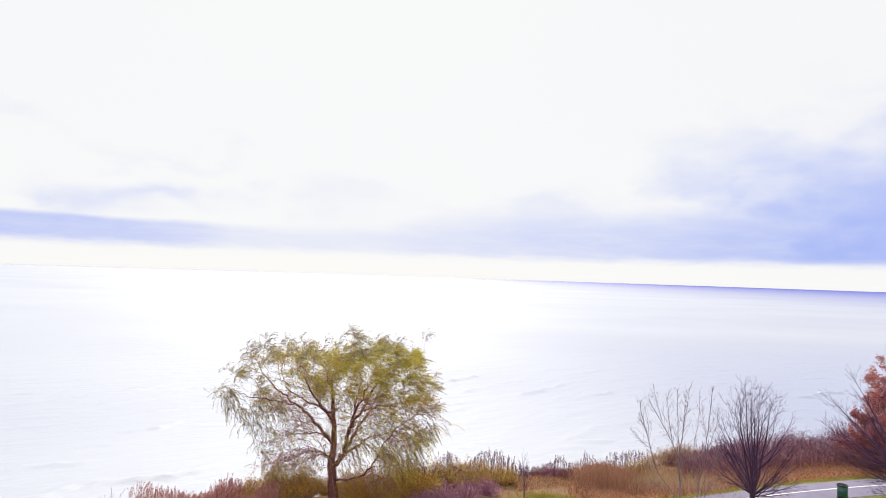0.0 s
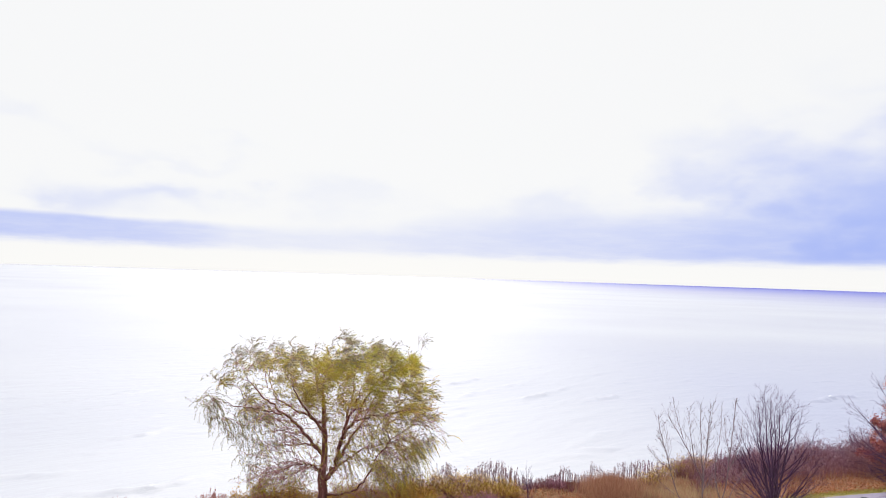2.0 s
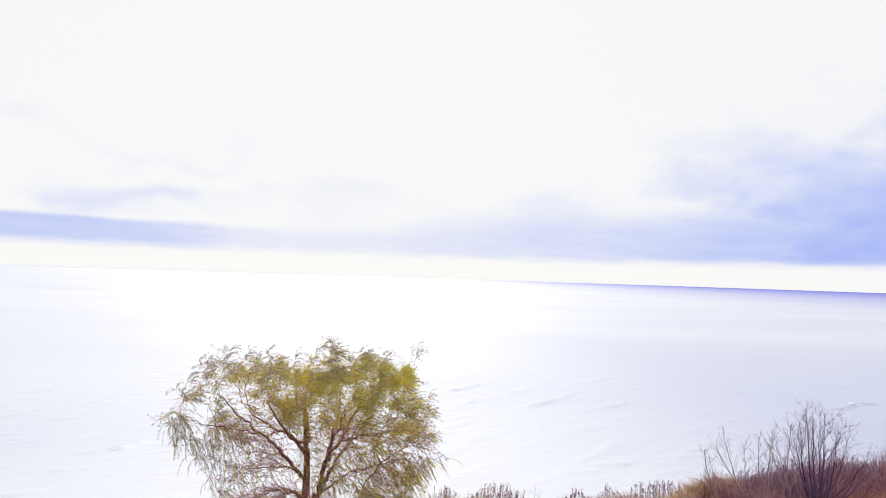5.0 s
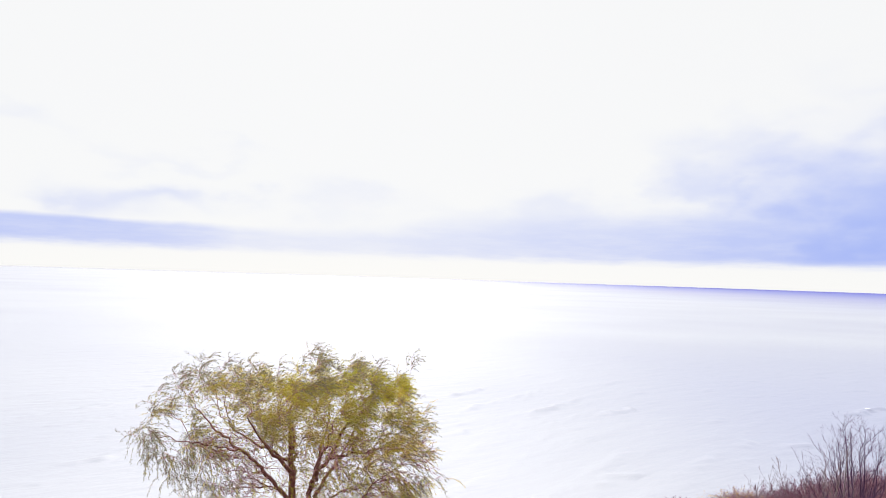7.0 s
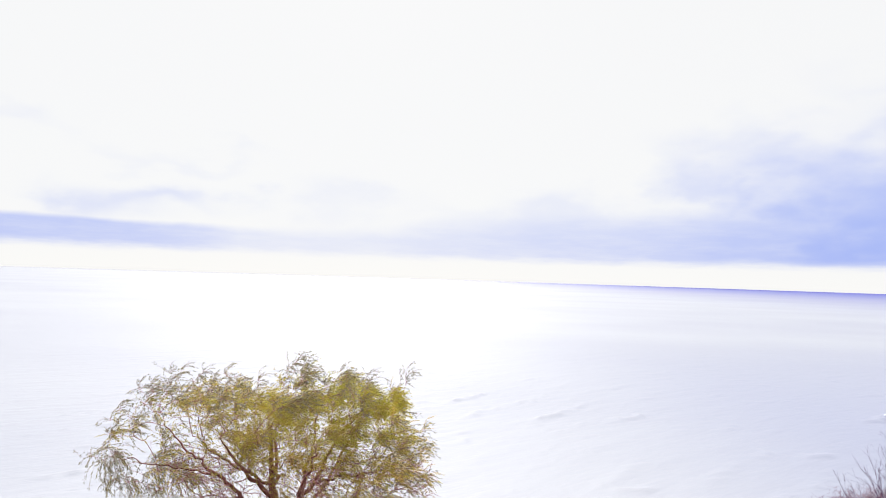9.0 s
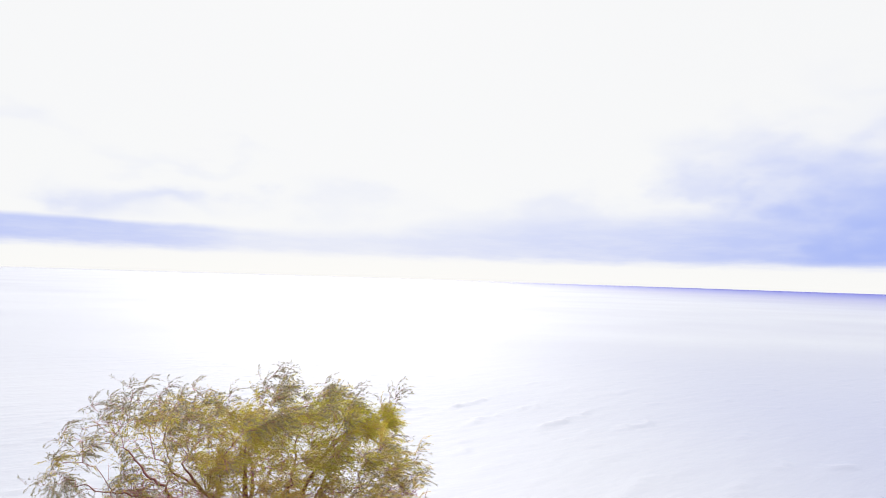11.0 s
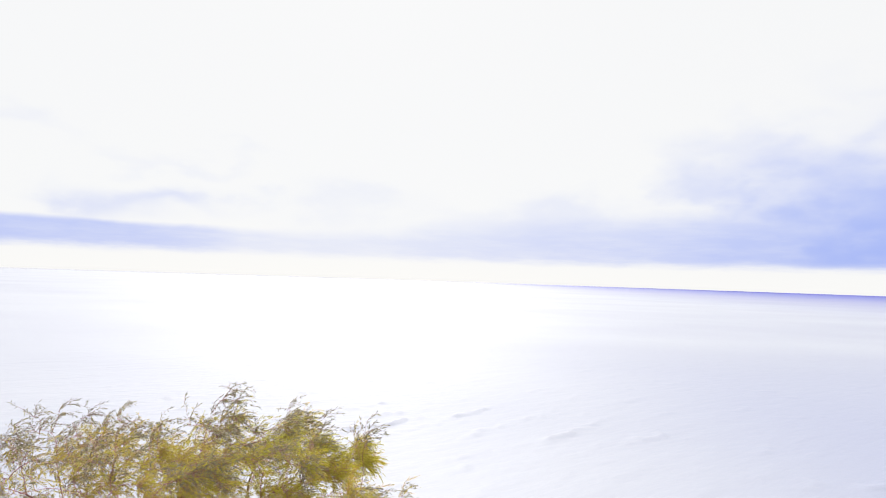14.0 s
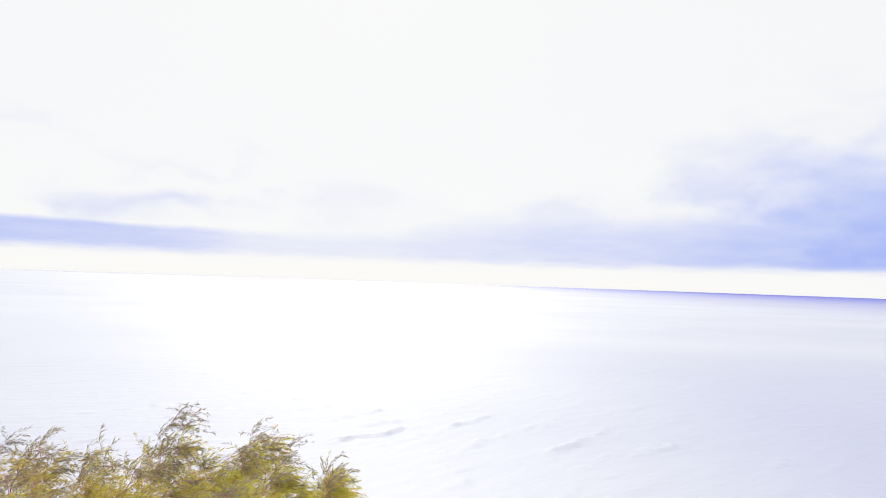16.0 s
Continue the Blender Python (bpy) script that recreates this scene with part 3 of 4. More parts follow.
WILLOW_LIMBS = [
    ([(-0.2, 0, 1.5), (0.05, -0.1, 1.95), (0.37, -0.15, 2.4), (0.59, -0.2, 3.3), (0.7, -0.2, 3.95), (1.3, -0.3, 4.74), (1.8, -0.4, 5.8), (2.3, -0.4, 6.6), (2.9, -0.3, 7.3)], 0.14),
    ([(-0.22, 0, 2.8), (-0.44, -0.05, 3.14), (-1.0, -0.2, 3.77), (-1.54, -0.3, 4.4), (-2.22, -0.4, 5.0), (-2.9, -0.4, 5.5), (-3.6, -0.4, 6.0), (-4.1, -0.3, 6.5)], 0.10),
    ([(0.7, -0.2, 3.9), (0.85, 0.3, 5.0), (1.02, 0.8, 5.8), (1.1, 1.0, 7.1)], 0.08),
    ([(-0.33, 0.1, 4.4), (-1.2, 0.4, 4.75), (-2.0, 0.5, 5.0), (-2.9, 0.6, 5.5), (-3.4, 0.9, 6.4)], 0.07),
    ([(-0.1, -0.05, 1.0), (0.7, -0.7, 1.2), (1.57, -0.9, 1.55), (2.07, -1.0, 2.2), (2.55, -1.0, 3.2), (3.05, -0.9, 3.9), (4.2, -0.7, 4.7)], 0.06),
    ([(-0.22, 0, 2.15), (-0.7, -0.3, 2.5), (-1.1, -0.5, 2.58), (-1.7, -0.7, 2.45), (-2.4, -0.9, 2.1)], 0.06),
    ([(-0.25, 0, 1.7), (-0.6, 0.3, 2.1), (-1.0, 0.5, 2.15), (-1.6, 0.6, 1.85), (-2.3, 0.6, 1.4)], 0.05),
    ([(-0.22, 0, 2.9), (-1.0, 0.3, 3.3), (-1.9, 0.5, 3.3), (-2.7, 0.5, 3.0)], 0.045),
    ([(0.1, -0.1, 2.0), (0.9, 0.5, 2.6), (1.6, 0.8, 3.0), (2.6, 0.8, 3.3), (3.6, 0.6, 3.7)], 0.055),
    ([(-0.2, 0, 3.4), (-0.4, 1.0, 4.4), (-0.8, 2.0, 5.5), (-1.3, 2.7, 6.4)], 0.10),
    ([(0.35, -0.1, 2.4), (0.9, 0.9, 3.5), (1.7, 1.7, 4.8), (2.4, 2.2, 5.9)], 0.09),
    ([(-0.3, 0, 4.0), (-0.7, -0.8, 4.9), (-1.2, -1.6, 5.9), (-1.4, -2.3, 6.7)], 0.09),
    ([(0.65, -0.2, 3.5), (1.0, -1.0, 4.6), (1.5, -1.9, 5.7), (1.8, -2.6, 6.6)], 0.09),
    ([(1.3, -0.3, 4.7), (2.2, -0.6, 5.0), (3.2, -0.7, 5.2), (4.2, -0.4, 5.5)], 0.05),
    ([(-2.2, -0.4, 5.0), (-3.0, -0.7, 5.1), (-4.0, -0.9, 5.3), (-5.0, -0.9, 5.5), (-5.6, -0.9, 5.6)], 0.035),
]


class Branching:
    """A tree's branches: nodes with their parents, to which new shoots join by the shortest way along the wood."""

    def __init__(self):
        self.p, self.up, self.far, self.thick, self.runs = np.zeros((0, 3)), [], np.zeros(0), [], []

    def chain(self, pts, parent, radii=None):
        ids = []
        far = self.far[parent] if parent >= 0 else 0.0
        last, add = self.p[parent] if parent >= 0 else pts[0], []
        for i, q in enumerate(pts):
            far += float(np.linalg.norm(q - last))
            last = q
            ids.append(len(self.up))
            self.up.append(parent if i == 0 else ids[-2])
            self.thick.append(0.0 if radii is None else float(radii[i]))
            add.append(far)
        self.p, self.far = np.concatenate([self.p, pts]), np.concatenate([self.far, add])
        self.runs.append(([parent] if parent >= 0 else []) + ids)
        return ids

    def nearest(self, q, along=0.22):
        d = self.p - q
        cost = np.linalg.norm(d, axis=1) + along * self.far + 0.9 * np.clip(d[:, 2] - 0.1, 0, 9)
        cost[self.p[:, 2] < 1.2] += 2
        return int(np.argmin(cost))

    def radii(self, tip=0.0042, power=2.2):
        total = np.zeros(len(self.up))
        kids = np.bincount([u for u in self.up if u >= 0], minlength=len(self.up))
        total[kids == 0] = tip ** power
        for i in range(len(self.up) - 1, -1, -1):
            if self.up[i] >= 0:
                total[self.up[i]] += total[i]
        return np.maximum(total ** (1 / power), self.thick)


def strands(start, way, length, pull, rng, steps=6, waver=0.09):
    """Thin shoots that bend by pull as they grow."""
    pts, d = [start], way / (np.linalg.norm(way, axis=1, keepdims=True) + 1e-9)
    for _ in range(steps):
        d = d + pull + rng.normal(size=d.shape) * waver
        d /= np.linalg.norm(d, axis=1, keepdims=True) + 1e-9
        pts.append(pts[-1] + d * (length / steps)[:, None])
    return np.stack(pts, 1)


def dress(sheet, pts, length, per_metre, rng, spread=0.5, wind=(0.22, 0.03, -0.1)):
    """Narrow leaves along shoots, lying close to them."""
    steps = pts.shape[1] - 1
    own = np.repeat(np.arange(len(pts)), np.maximum(1, (length * per_metre).astype(int)))
    t = rng.uniform(0.06, 1.0, len(own)) * steps
    a = np.minimum(t.astype(int), steps - 1)
    p, q = pts[own, a], pts[own, a + 1]
    way = (q - p) / (np.linalg.norm(q - p, axis=1, keepdims=True) + 1e-9) + rng.normal(size=(len(own), 3)) * spread + wind
    sheet.leaves(p + (q - p) * (t - a)[:, None], way, rng.uniform(0.07, 0.14, len(own)), rng.uniform(0.011, 0.018, len(own)), rng)


def willow():
    rng = np.random.default_rng(11)
    tree = thing("willow_tree", WILLOW[0], WILLOW[1], 0, "large old willow with olive and yellow drooping leaves by the lake", "tree")
    wood = Branching()
    trunk_r = np.array([0.36, 0.27, 0.235, 0.225, 0.165, 0.135, 0.105, 0.075, 0.045])
    t = np.linspace(0, len(WILLOW_TRUNK) - 1, 27)
    trunk = np.stack([np.interp(t, np.arange(len(WILLOW_TRUNK)), np.array(WILLOW_TRUNK)[:, i]) for i in range(3)], 1)
    trunk[3:-1] += rng.normal(size=(23, 3)) * (0.02, 0.02, 0)
    wood.chain(trunk, -1, np.interp(t, np.arange(len(WILLOW_TRUNK)), trunk_r))
    for pts, r in WILLOW_LIMBS:
        pts = np.array(pts, float)
        t = np.linspace(0, len(pts) - 1, len(pts) * 4)
        fine = np.stack([np.interp(t, np.arange(len(pts)), pts[:, i]) for i in range(3)], 1)
        fine[1:-1] = (fine[1:-1] * 2 + fine[:-2] + fine[2:]) / 4 + rng.normal(size=(len(fine) - 2, 3)) * 0.045
        wood.chain(fine[1:], int(np.argmin(np.linalg.norm(wood.p - fine[0], axis=1))), np.linspace(r, r * 0.17, len(fine) - 1))
    big = len(wood.runs)
    # shoots towards every part of the crown, the inner ones first
    goals = []
    for high, lobes in ((True, CROWN), (False, SKIRT)):
        for x, y, z, r, thick, grey, gold in lobes:
            for _ in range(int(13 * r + 9 * r * r)):
                v = unit(rng.normal(size=3)) * rng.uniform(0.25, 1.0) ** 0.5 * r * (1.0, 1.0, 0.72)
                goals.append((np.array([x, y, z]) + v, thick, grey, gold, high))
    goals += [(np.array(q) - (0.1, 0, 0.2), 0.0, 0.75, 0.05, True) for q in SPRAYS]
    for _ in range(340):
        q = np.array([rng.normal() * 1.9 + 0.2, rng.normal() * 1.2, rng.uniform(2.3, 6.3)])
        q[0] *= 0.5 + q[2] / 9
        goals.append((q, 0.16 if q[0] > 0 or q[2] > 4.6 else 0.05, 0.2, 0.1, q[2] > 4.6))
    goals.sort(key=lambda g: np.linalg.norm(g[0] - (0, 0, 4.6)) + 0.25 * rng.normal())
    ends = []
    for g in goals:
        i = wood.nearest(g[0])
        gap = np.linalg.norm(g[0] - wood.p[i])
        run = arc(wood.p[i], g[0], 0.10 * gap, max(4, int(gap / 0.22) + 2), rng, 0.055)
        ends.append((wood.chain(run[1:], i), g))
    rad = wood.radii()
    # bare inner branchlets under the crown
    seats = [i for run in wood.runs[:big] for i in run[6:] if wood.p[i][2] < 5.8 and wood.p[i][0] > -3.0]
    for i in rng.choice(seats, 480):
        q = wood.p[i]
        away = unit((q[0] + rng.normal() * 0.8, q[1] + rng.normal() * 0.8, rng.normal() * 0.35 - 0.15))
        run = arc(q, q + away * rng.uniform(0.6, 1.9) - (0, 0, rng.uniform(0, 0.6)), 0.2, 7, rng, 0.08)
        ids = wood.chain(run[1:], i)
        ends.append((ids, (run[-1], 0.11 if q[0] > 0 else 0.04, 0.4, 0.0, False)))
        for _ in range(3):
            k = ids[rng.integers(1, 6)]
            tip = wood.p[k] + unit(away + rng.normal(size=3) * 0.8) * rng.uniform(0.25, 0.7)
            wood.chain(arc(wood.p[k], tip, 0.06, 5, rng, 0.07)[1:], k)
    rad = np.concatenate([rad, np.full(len(wood.up) - len(rad), 0.0)])
    rest = Sheet()
    for j, run in enumerate(wood.runs):
        r = np.maximum(rad[run], np.linspace(0.010, 0.0028, len(run)) if rad[run[-1]] == 0 else 0.003)
        r[0] = min(r[0], r[1] * 1.25)
        if j < big or r[1] > 0.0155:
            s = Sheet()
            s.tube(wood.p[run], r, 12 if j == 0 else 8 if j < big else 5)
            s.build("trunk" if j == 0 else "limb" if j < big else "bough", M_WILLOW_BARK, tree, "ridged brown bark" if j == 0 else "", True)
        elif len(run) > 1:
            rest.tube(wood.p[run], r, 4)
    tagged(rest.build("branchwork", M_TWIG, tree, "thin pinkish-brown branchlets"), kind="stuff")
    # leafy shoots: arching in the wind above, hanging below
    # "young" holds the grey-green leaves whose colour is darkened as if backlit
    twigs, crown = Sheet(), {"leaf": Sheet(), "gold": Sheet(), "young": Sheet()}
    rows = {key: [] for key in crown}
    for ids, (tip, thick, grey, gold, high) in ends:
        count = rng.poisson(13.0 * thick * rng.choice((0.15, 0.8, 1.9) if high else (0.5, 0.9, 1.5), p=(0.3, 0.4, 0.3))) if thick else 11
        for _ in range(count):
            k = max(0, len(ids) - 1 - int(abs(rng.normal()) * 2.2))
            u = rng.uniform()
            # more of the backlit-dark leaves along the crown's top
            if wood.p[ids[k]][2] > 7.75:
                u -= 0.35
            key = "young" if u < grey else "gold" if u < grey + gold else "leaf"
            rows[key].append((*(wood.p[ids[k]] + rng.normal(size=3) * 0.03), *unit(wood.p[ids[-1]] - wood.p[ids[0]]), float(high)))
    for key, made in rows.items():
        made = np.array(made)
        high = made[:, 6:7]
        way = made[:, 3:6] * 0.6 + rng.normal(size=(len(made), 3)) * 0.7 + (0.2, 0, -0.05) + high * (-0.05, 0, 0.7)
        length = np.where(high[:, 0] > 0, rng.uniform(0.28, 0.7, len(made)), rng.uniform(0.45, 1.15, len(made)))
        pull = np.where(high > 0, np.array([[0.18, 0.02, -0.15]]), np.array([[0.13, 0.01, -0.34]]))
        pts = strands(made[:, :3], way, length, pull, rng)
        twigs.tubes(pts, np.linspace(0.0036, 0.0014, 7)[None], 3)
        dress(crown[key], pts, length, 40, rng)
    tagged(twigs.build("twigwork", M_TWIG, tree, "fine drooping twigs"), kind="stuff")
    crown["leaf"].build("crown", M_WILLOW, tree, "narrow olive and yellow leaves")
    crown["gold"].build("golden_crown", M_WILLOW_GOLD, tree, "golden-yellow autumn leaves")
    crown["young"].build("outer_crown", M_WILLOW_TIP, tree, "grey-green leaves on outer sprays and skirt, darkened as if backlit")
    return tree


willow()

# ---- bare trees ----


def grow(p, d, length, radius, level, rng, up, levels, kids, made, least=0.0028, twig=(0.38, 0.65)):
    """A leafless branch and its side branches: rows of level, points and radii."""
    steps = 7 if level < 2 else 5
    pts = [np.array(p, float)]
    d = unit(d)
    for _ in range(steps):
        d = unit(d + np.array([0, 0, up * (0.10 if level else 0.05)]) + rng.normal(size=3) * (0.032 + 0.035 * level))
        pts.append(pts[-1] + d * length / steps)
    pts = np.array(pts)
    rad = np.maximum(radius * (1 - 0.92 * np.linspace(0, 1, len(pts))) ** 1.25, least)
    made.append((level, pts, rad))
    if level >= levels:
        return
    for i in range(kids[level]):
        t = rng.uniform(0.15, 0.98)
        k = min(int(t * steps), steps - 1)
        q = pts[k] + (pts[k + 1] - pts[k]) * (t * steps - k)
        axis = unit(pts[k + 1] - pts[k])
        a = rng.uniform(0, 2 * np.pi)
        side = unit(np.cross(axis, (math.cos(a), math.sin(a), 0.3)))
        lean = rng.uniform(0.34, 0.72)
        grow(q, axis * math.cos(lean) + side * math.sin(lean), length * rng.uniform(*twig) * (1 - 0.65 * t), max(rad[k] * 0.55, 0.0045), level + 1, rng, up, levels, kids, made, least, twig)


def bare_tree(name, x, y, trunk, stems, seed, mat, label, up=0.8, levels=2, kids=(12, 6, 4), leaves=None, category="tree", least=0.0028, twig=(0.38, 0.65)):
    """trunk: height and radius of the bole; stems: rows of base height, lean x, lean y, length, radius."""
    rng = np.random.default_rng(seed)
    tree = thing(name, x, y, float(land_z(np.array(x), np.array(y))) - 0.05, label, category)
    made = []
    if trunk:
        h, r = trunk
        s = Sheet()
        s.tube([(0.02, 0, -0.1), (0, 0, 0.15), (-0.02, 0.01, h * 0.5), (0.0, 0, h), (0.01, 0, h * 1.25)], [r * 1.35, r * 1.05, r * 0.9, r * 0.85, r * 0.3], 12)
        s.build("trunk", mat, tree, "", True)
    for z0, lx, ly, length, radius in stems:
        grow((lx * 0.1, ly * 0.1, z0), (lx, ly, 1), length, radius, 0, rng, up, levels, kids, made, least, twig)
    rest = Sheet()
    for level, pts, rad in made:
        if level == 0:
            s = Sheet()
            s.tube(pts, rad, 7)
            s.build("branch" if trunk else "stem", mat, tree, "", True)
        else:
            rest.tube(pts, rad, 4 if level == 1 else 3)
    tagged(rest.build("twigwork", mat, tree), kind="stuff")
    if leaves:
        mat_l, share, count, size = leaves
        leaf = Sheet()
        for level, pts, _ in made:
            if level == levels and rng.uniform() < share(pts[-1]):
                base = pts[rng.integers(1, len(pts), count)] + rng.normal(size=(count, 3)) * 0.10
                leaf.leaves(base, rng.normal(size=(count, 3)) + (0, 0, -0.4), rng.uniform(0.6, 1.2, count) * size, rng.uniform(0.5, 0.9, count) * size, rng)
        leaf.build("crown", mat_l, tree)
    return tree


def fan(n, z0, z1, wide, length, radius, seed, shrink=0.38, steep=0.15):
    """Ascending branches round a bole: the upper ones steep, the lower ones spread wide."""
    rng = np.random.default_rng(seed)
    rows = []
    for i in range(n):
        f = i / (n - 1)
        a = i * 2.4 + rng.normal() * 0.3
        q = (steep + (1 - steep) * f) * wide
        rows.append((z1 + (z0 - z1) * f, math.cos(a) * q, math.sin(a) * q, length * (1 - shrink * f) * rng.uniform(0.9, 1.08), radius * (1 - 0.4 * f)))
    return rows


def forked_tree(x, y, foot, stems, seed, mat, label, twig=(0.22, 0.42), count=19):
    """A slender leafless tree. foot: x offset of the bole's foot and its radius; stems: rows of points (x, z) and a radius; the first one rises from the foot."""
    rng = np.random.default_rng(seed)
    ground_z = float(land_z(np.array(x), np.array(y))) - 0.05
    tree = thing("bare_tree", x + foot[0], y, ground_z, label, "tree")
    rest, made = Sheet(), []
    for j, (pts, r) in enumerate(stems):
        pts = np.array([(px - foot[0], 0.0, pz - ground_z) for px, pz in pts])
        if j:
            drift = np.linspace(0, 1, len(pts)) * rng.uniform(-0.45, 0.45)
            pts[:, 1] = drift
        else:
            pts = np.concatenate([[(0, 0, -0.1), (0.02, 0, 0.5), (pts[0][0] * 0.5, 0, pts[0][2] * 0.6)], pts])
        t = np.linspace(0, len(pts) - 1, len(pts) * 3)
        fine = np.stack([np.interp(t, np.arange(len(pts)), pts[:, i]) for i in range(3)], 1)
        fine[1:-1] = (fine[1:-1] * 2 + fine[:-2] + fine[2:]) / 4 + rng.normal(size=(len(fine) - 2, 3)) * 0.008
        r *= 0.72
        rad = np.maximum(np.linspace(r, r * (0.45 if j == 0 and len(stems) > 3 else 0.18), len(fine)), 0.003)
        s = Sheet()
        s.tube(fine, rad, 7)
        s.build("stem" if j else "trunk", mat, tree, "", True)
        total = np.linalg.norm(pts[-1] - pts[0])
        first = 0.55 if j == 0 else 0.12
        for k in range(count if j else count + 2):
            u = first + (1 - first) * (k + rng.uniform(0.2, 0.8)) / count
            i = min(int(u * (len(fine) - 1)), len(fine) - 2)
            axis = unit(fine[i + 1] - fine[i])
            a = k * 2.4 + rng.normal() * 0.4
            side = unit(np.cross(axis, (math.cos(a), math.sin(a), 0.2)))
            lean = rng.uniform(0.4, 0.75)
            grow(fine[i], axis * math.cos(lean) + side * math.sin(lean), min(total, 2.4) * rng.uniform(*twig) * (1.15 - 0.75 * u), max(rad[i] * 0.45, 0.004), 1, rng, 0.3, 2, (0, 3), made, 0.002, (0.22, 0.45))
    for level, pts, rad in made:
        rest.tube(pts, rad, 3)
    tagged(rest.build("twigwork", mat, tree), kind="stuff")
    return tree


def many_stemmed_tree(x, y, tall, wide, seed, label):
    """A leafless tree: a few upright leaders on a short bole, and side branches all the way up that end on an oval crown."""
    rng = np.random.default_rng(seed)
    tree = thing("bare_tree", x, y, float(land_z(np.array(x), np.array(y))) - 0.05, label, "tree")
    s = Sheet()
    s.tube([(0.03, 0, -0.1), (0.01, 0, 0.2), (-0.02, 0.01, 1.0), (0.0, 0, 1.7), (-0.02, 0, 2.3)], [0.21, 0.165, 0.14, 0.12, 0.06], 12)
    s.build("trunk", M_DARK_BARK, tree, "", True)
    wood, rest, made = [], Sheet(), []

    def branch(start, end, radius, bow, level):
        u = np.linspace(0, 1, 13)
        pts = start + (end - start) * np.stack([u ** bow, u ** bow, u ** (2 - bow)], 1)
        pts[1:] += np.cumsum(rng.normal(size=(12, 3)) * (0.022, 0.022, 0.0), axis=0)
        length = float(np.linalg.norm(end - start))
        rad = np.maximum(radius * (1 - 0.93 * u), 0.003)
        one = Sheet()
        one.tube(pts, rad, 7)
        one.build("leader" if level == 0 else "branch", M_DARK_BARK, tree, "", True)
        n = int(length * (3.8 if level else 4.0))
        for k in range(n):
            v = 0.2 + 0.79 * (k + rng.uniform(0.1, 0.9)) / n
            m = min(int(v * 12), 11)
            axis = unit(pts[m + 1] - pts[m])
            b = k * 2.4 + rng.normal() * 0.4
            side = unit(np.cross(axis, (math.cos(b), math.sin(b), 0.2)))
            lean = rng.uniform(0.35, 0.7)
            grow(pts[m] + (pts[m + 1] - pts[m]) * (v * 12 - m), axis * math.cos(lean) + side * math.sin(lean), rng.uniform(0.6, 1.3) * (1.1 - 0.55 * v), max(rad[m] * 0.45, 0.006), 1, rng, 0.3, 2, (0, 5), made, 0.002, (0.5, 0.85))
        wood.append((pts, rad))

    for lx, ly, top, z0 in ((-0.35, 0.1, 0.98, 1.9), (0.28, -0.1, 0.95, 1.6), (-0.85, -0.3, 0.9, 1.4), (0.85, 0.3, 0.83, 1.3), (0.05, 0.6, 0.93, 1.7), (-0.1, -0.65, 0.9, 1.6)):
        branch(np.array([lx * 0.05, ly * 0.05, z0]), np.array([lx, ly, tall * top]), 0.062, 0.8, 0)
    leaders = wood[:]
    for i in range(60):
        f = (i + 0.5) / 60
        a = i * 2.4 + rng.normal() * 0.3
        z1 = 1.7 + (tall * 0.97 - 1.7) * f ** 0.85
        h = (z1 - 3.4) / (tall - 3.4 if z1 > 3.4 else 3.6)
        reach = wide * max(0.06, 1 - h * h) ** (0.75 if h > 0 else 0.4) * rng.uniform(0.8, 1.08)
        end = np.array([math.cos(a) * reach, math.sin(a) * reach, z1])
        pts, rad = min(leaders, key=lambda w: np.linalg.norm(w[0][6, :2] - end[:2]) + rng.uniform(0, 0.5))
        z0 = max(1.05 + 0.3 * rng.uniform(), z1 - max(reach, 0.8) * rng.uniform(0.8, 1.3) * (1 + 0.7 * f))
        k = int(np.argmin(np.abs(pts[:, 2] - z0)))
        start = pts[k] if z0 > pts[0][2] else np.array([0.0, 0.0, z0])
        branch(start, end, min(rad[k] * 0.7, 0.034), 0.92 - 0.12 * f, 1)
    for level, pts, rad in made:
        rest.tube(pts, rad, 4 if level == 1 else 3)
    tagged(rest.build("twigwork", M_DARK_BARK, tree), kind="stuff")
    return tree


many_stemmed_tree(16.45, 32.2, 7.1, 2.25, 5, "leafless dark tree with dense upright branches beside the trail")
forked_tree(8.1, 20.6, (0.0, 0.0), [
    ([(0.0, 4.88), (-0.01, 5.47), (-0.04, 5.99), (-0.02, 6.4)], 0.042), ([(-0.04, 5.99), (0.01, 6.49), (0.1, 7.05), (0.17, 7.61), (0.29, 8.05), (0.34, 8.54)], 0.022),
    ([(-0.02, 6.4), (-0.13, 6.95), (-0.17, 7.6), (-0.24, 8.16), (-0.26, 8.52)], 0.02), ([(-0.04, 6.17), (-0.27, 6.72), (-0.53, 7.2), (-0.8, 7.66), (-0.99, 7.95), (-1.03, 8.23)], 0.022),
    ([(-0.27, 6.72), (-0.4, 7.28), (-0.52, 7.91), (-0.53, 8.43)], 0.016), ([(-0.62, 7.4), (-0.76, 7.83), (-0.86, 8.23), (-0.91, 8.61)], 0.013),
    ([(0.05, 6.77), (0.04, 7.33), (0.01, 7.98), (0.0, 8.56)], 0.016), ([(-0.02, 5.91), (0.17, 6.07), (0.28, 6.35), (0.31, 6.69)], 0.013)],
    8, M_PALE_BARK, "tall leafless pale young tree with many upright forks")
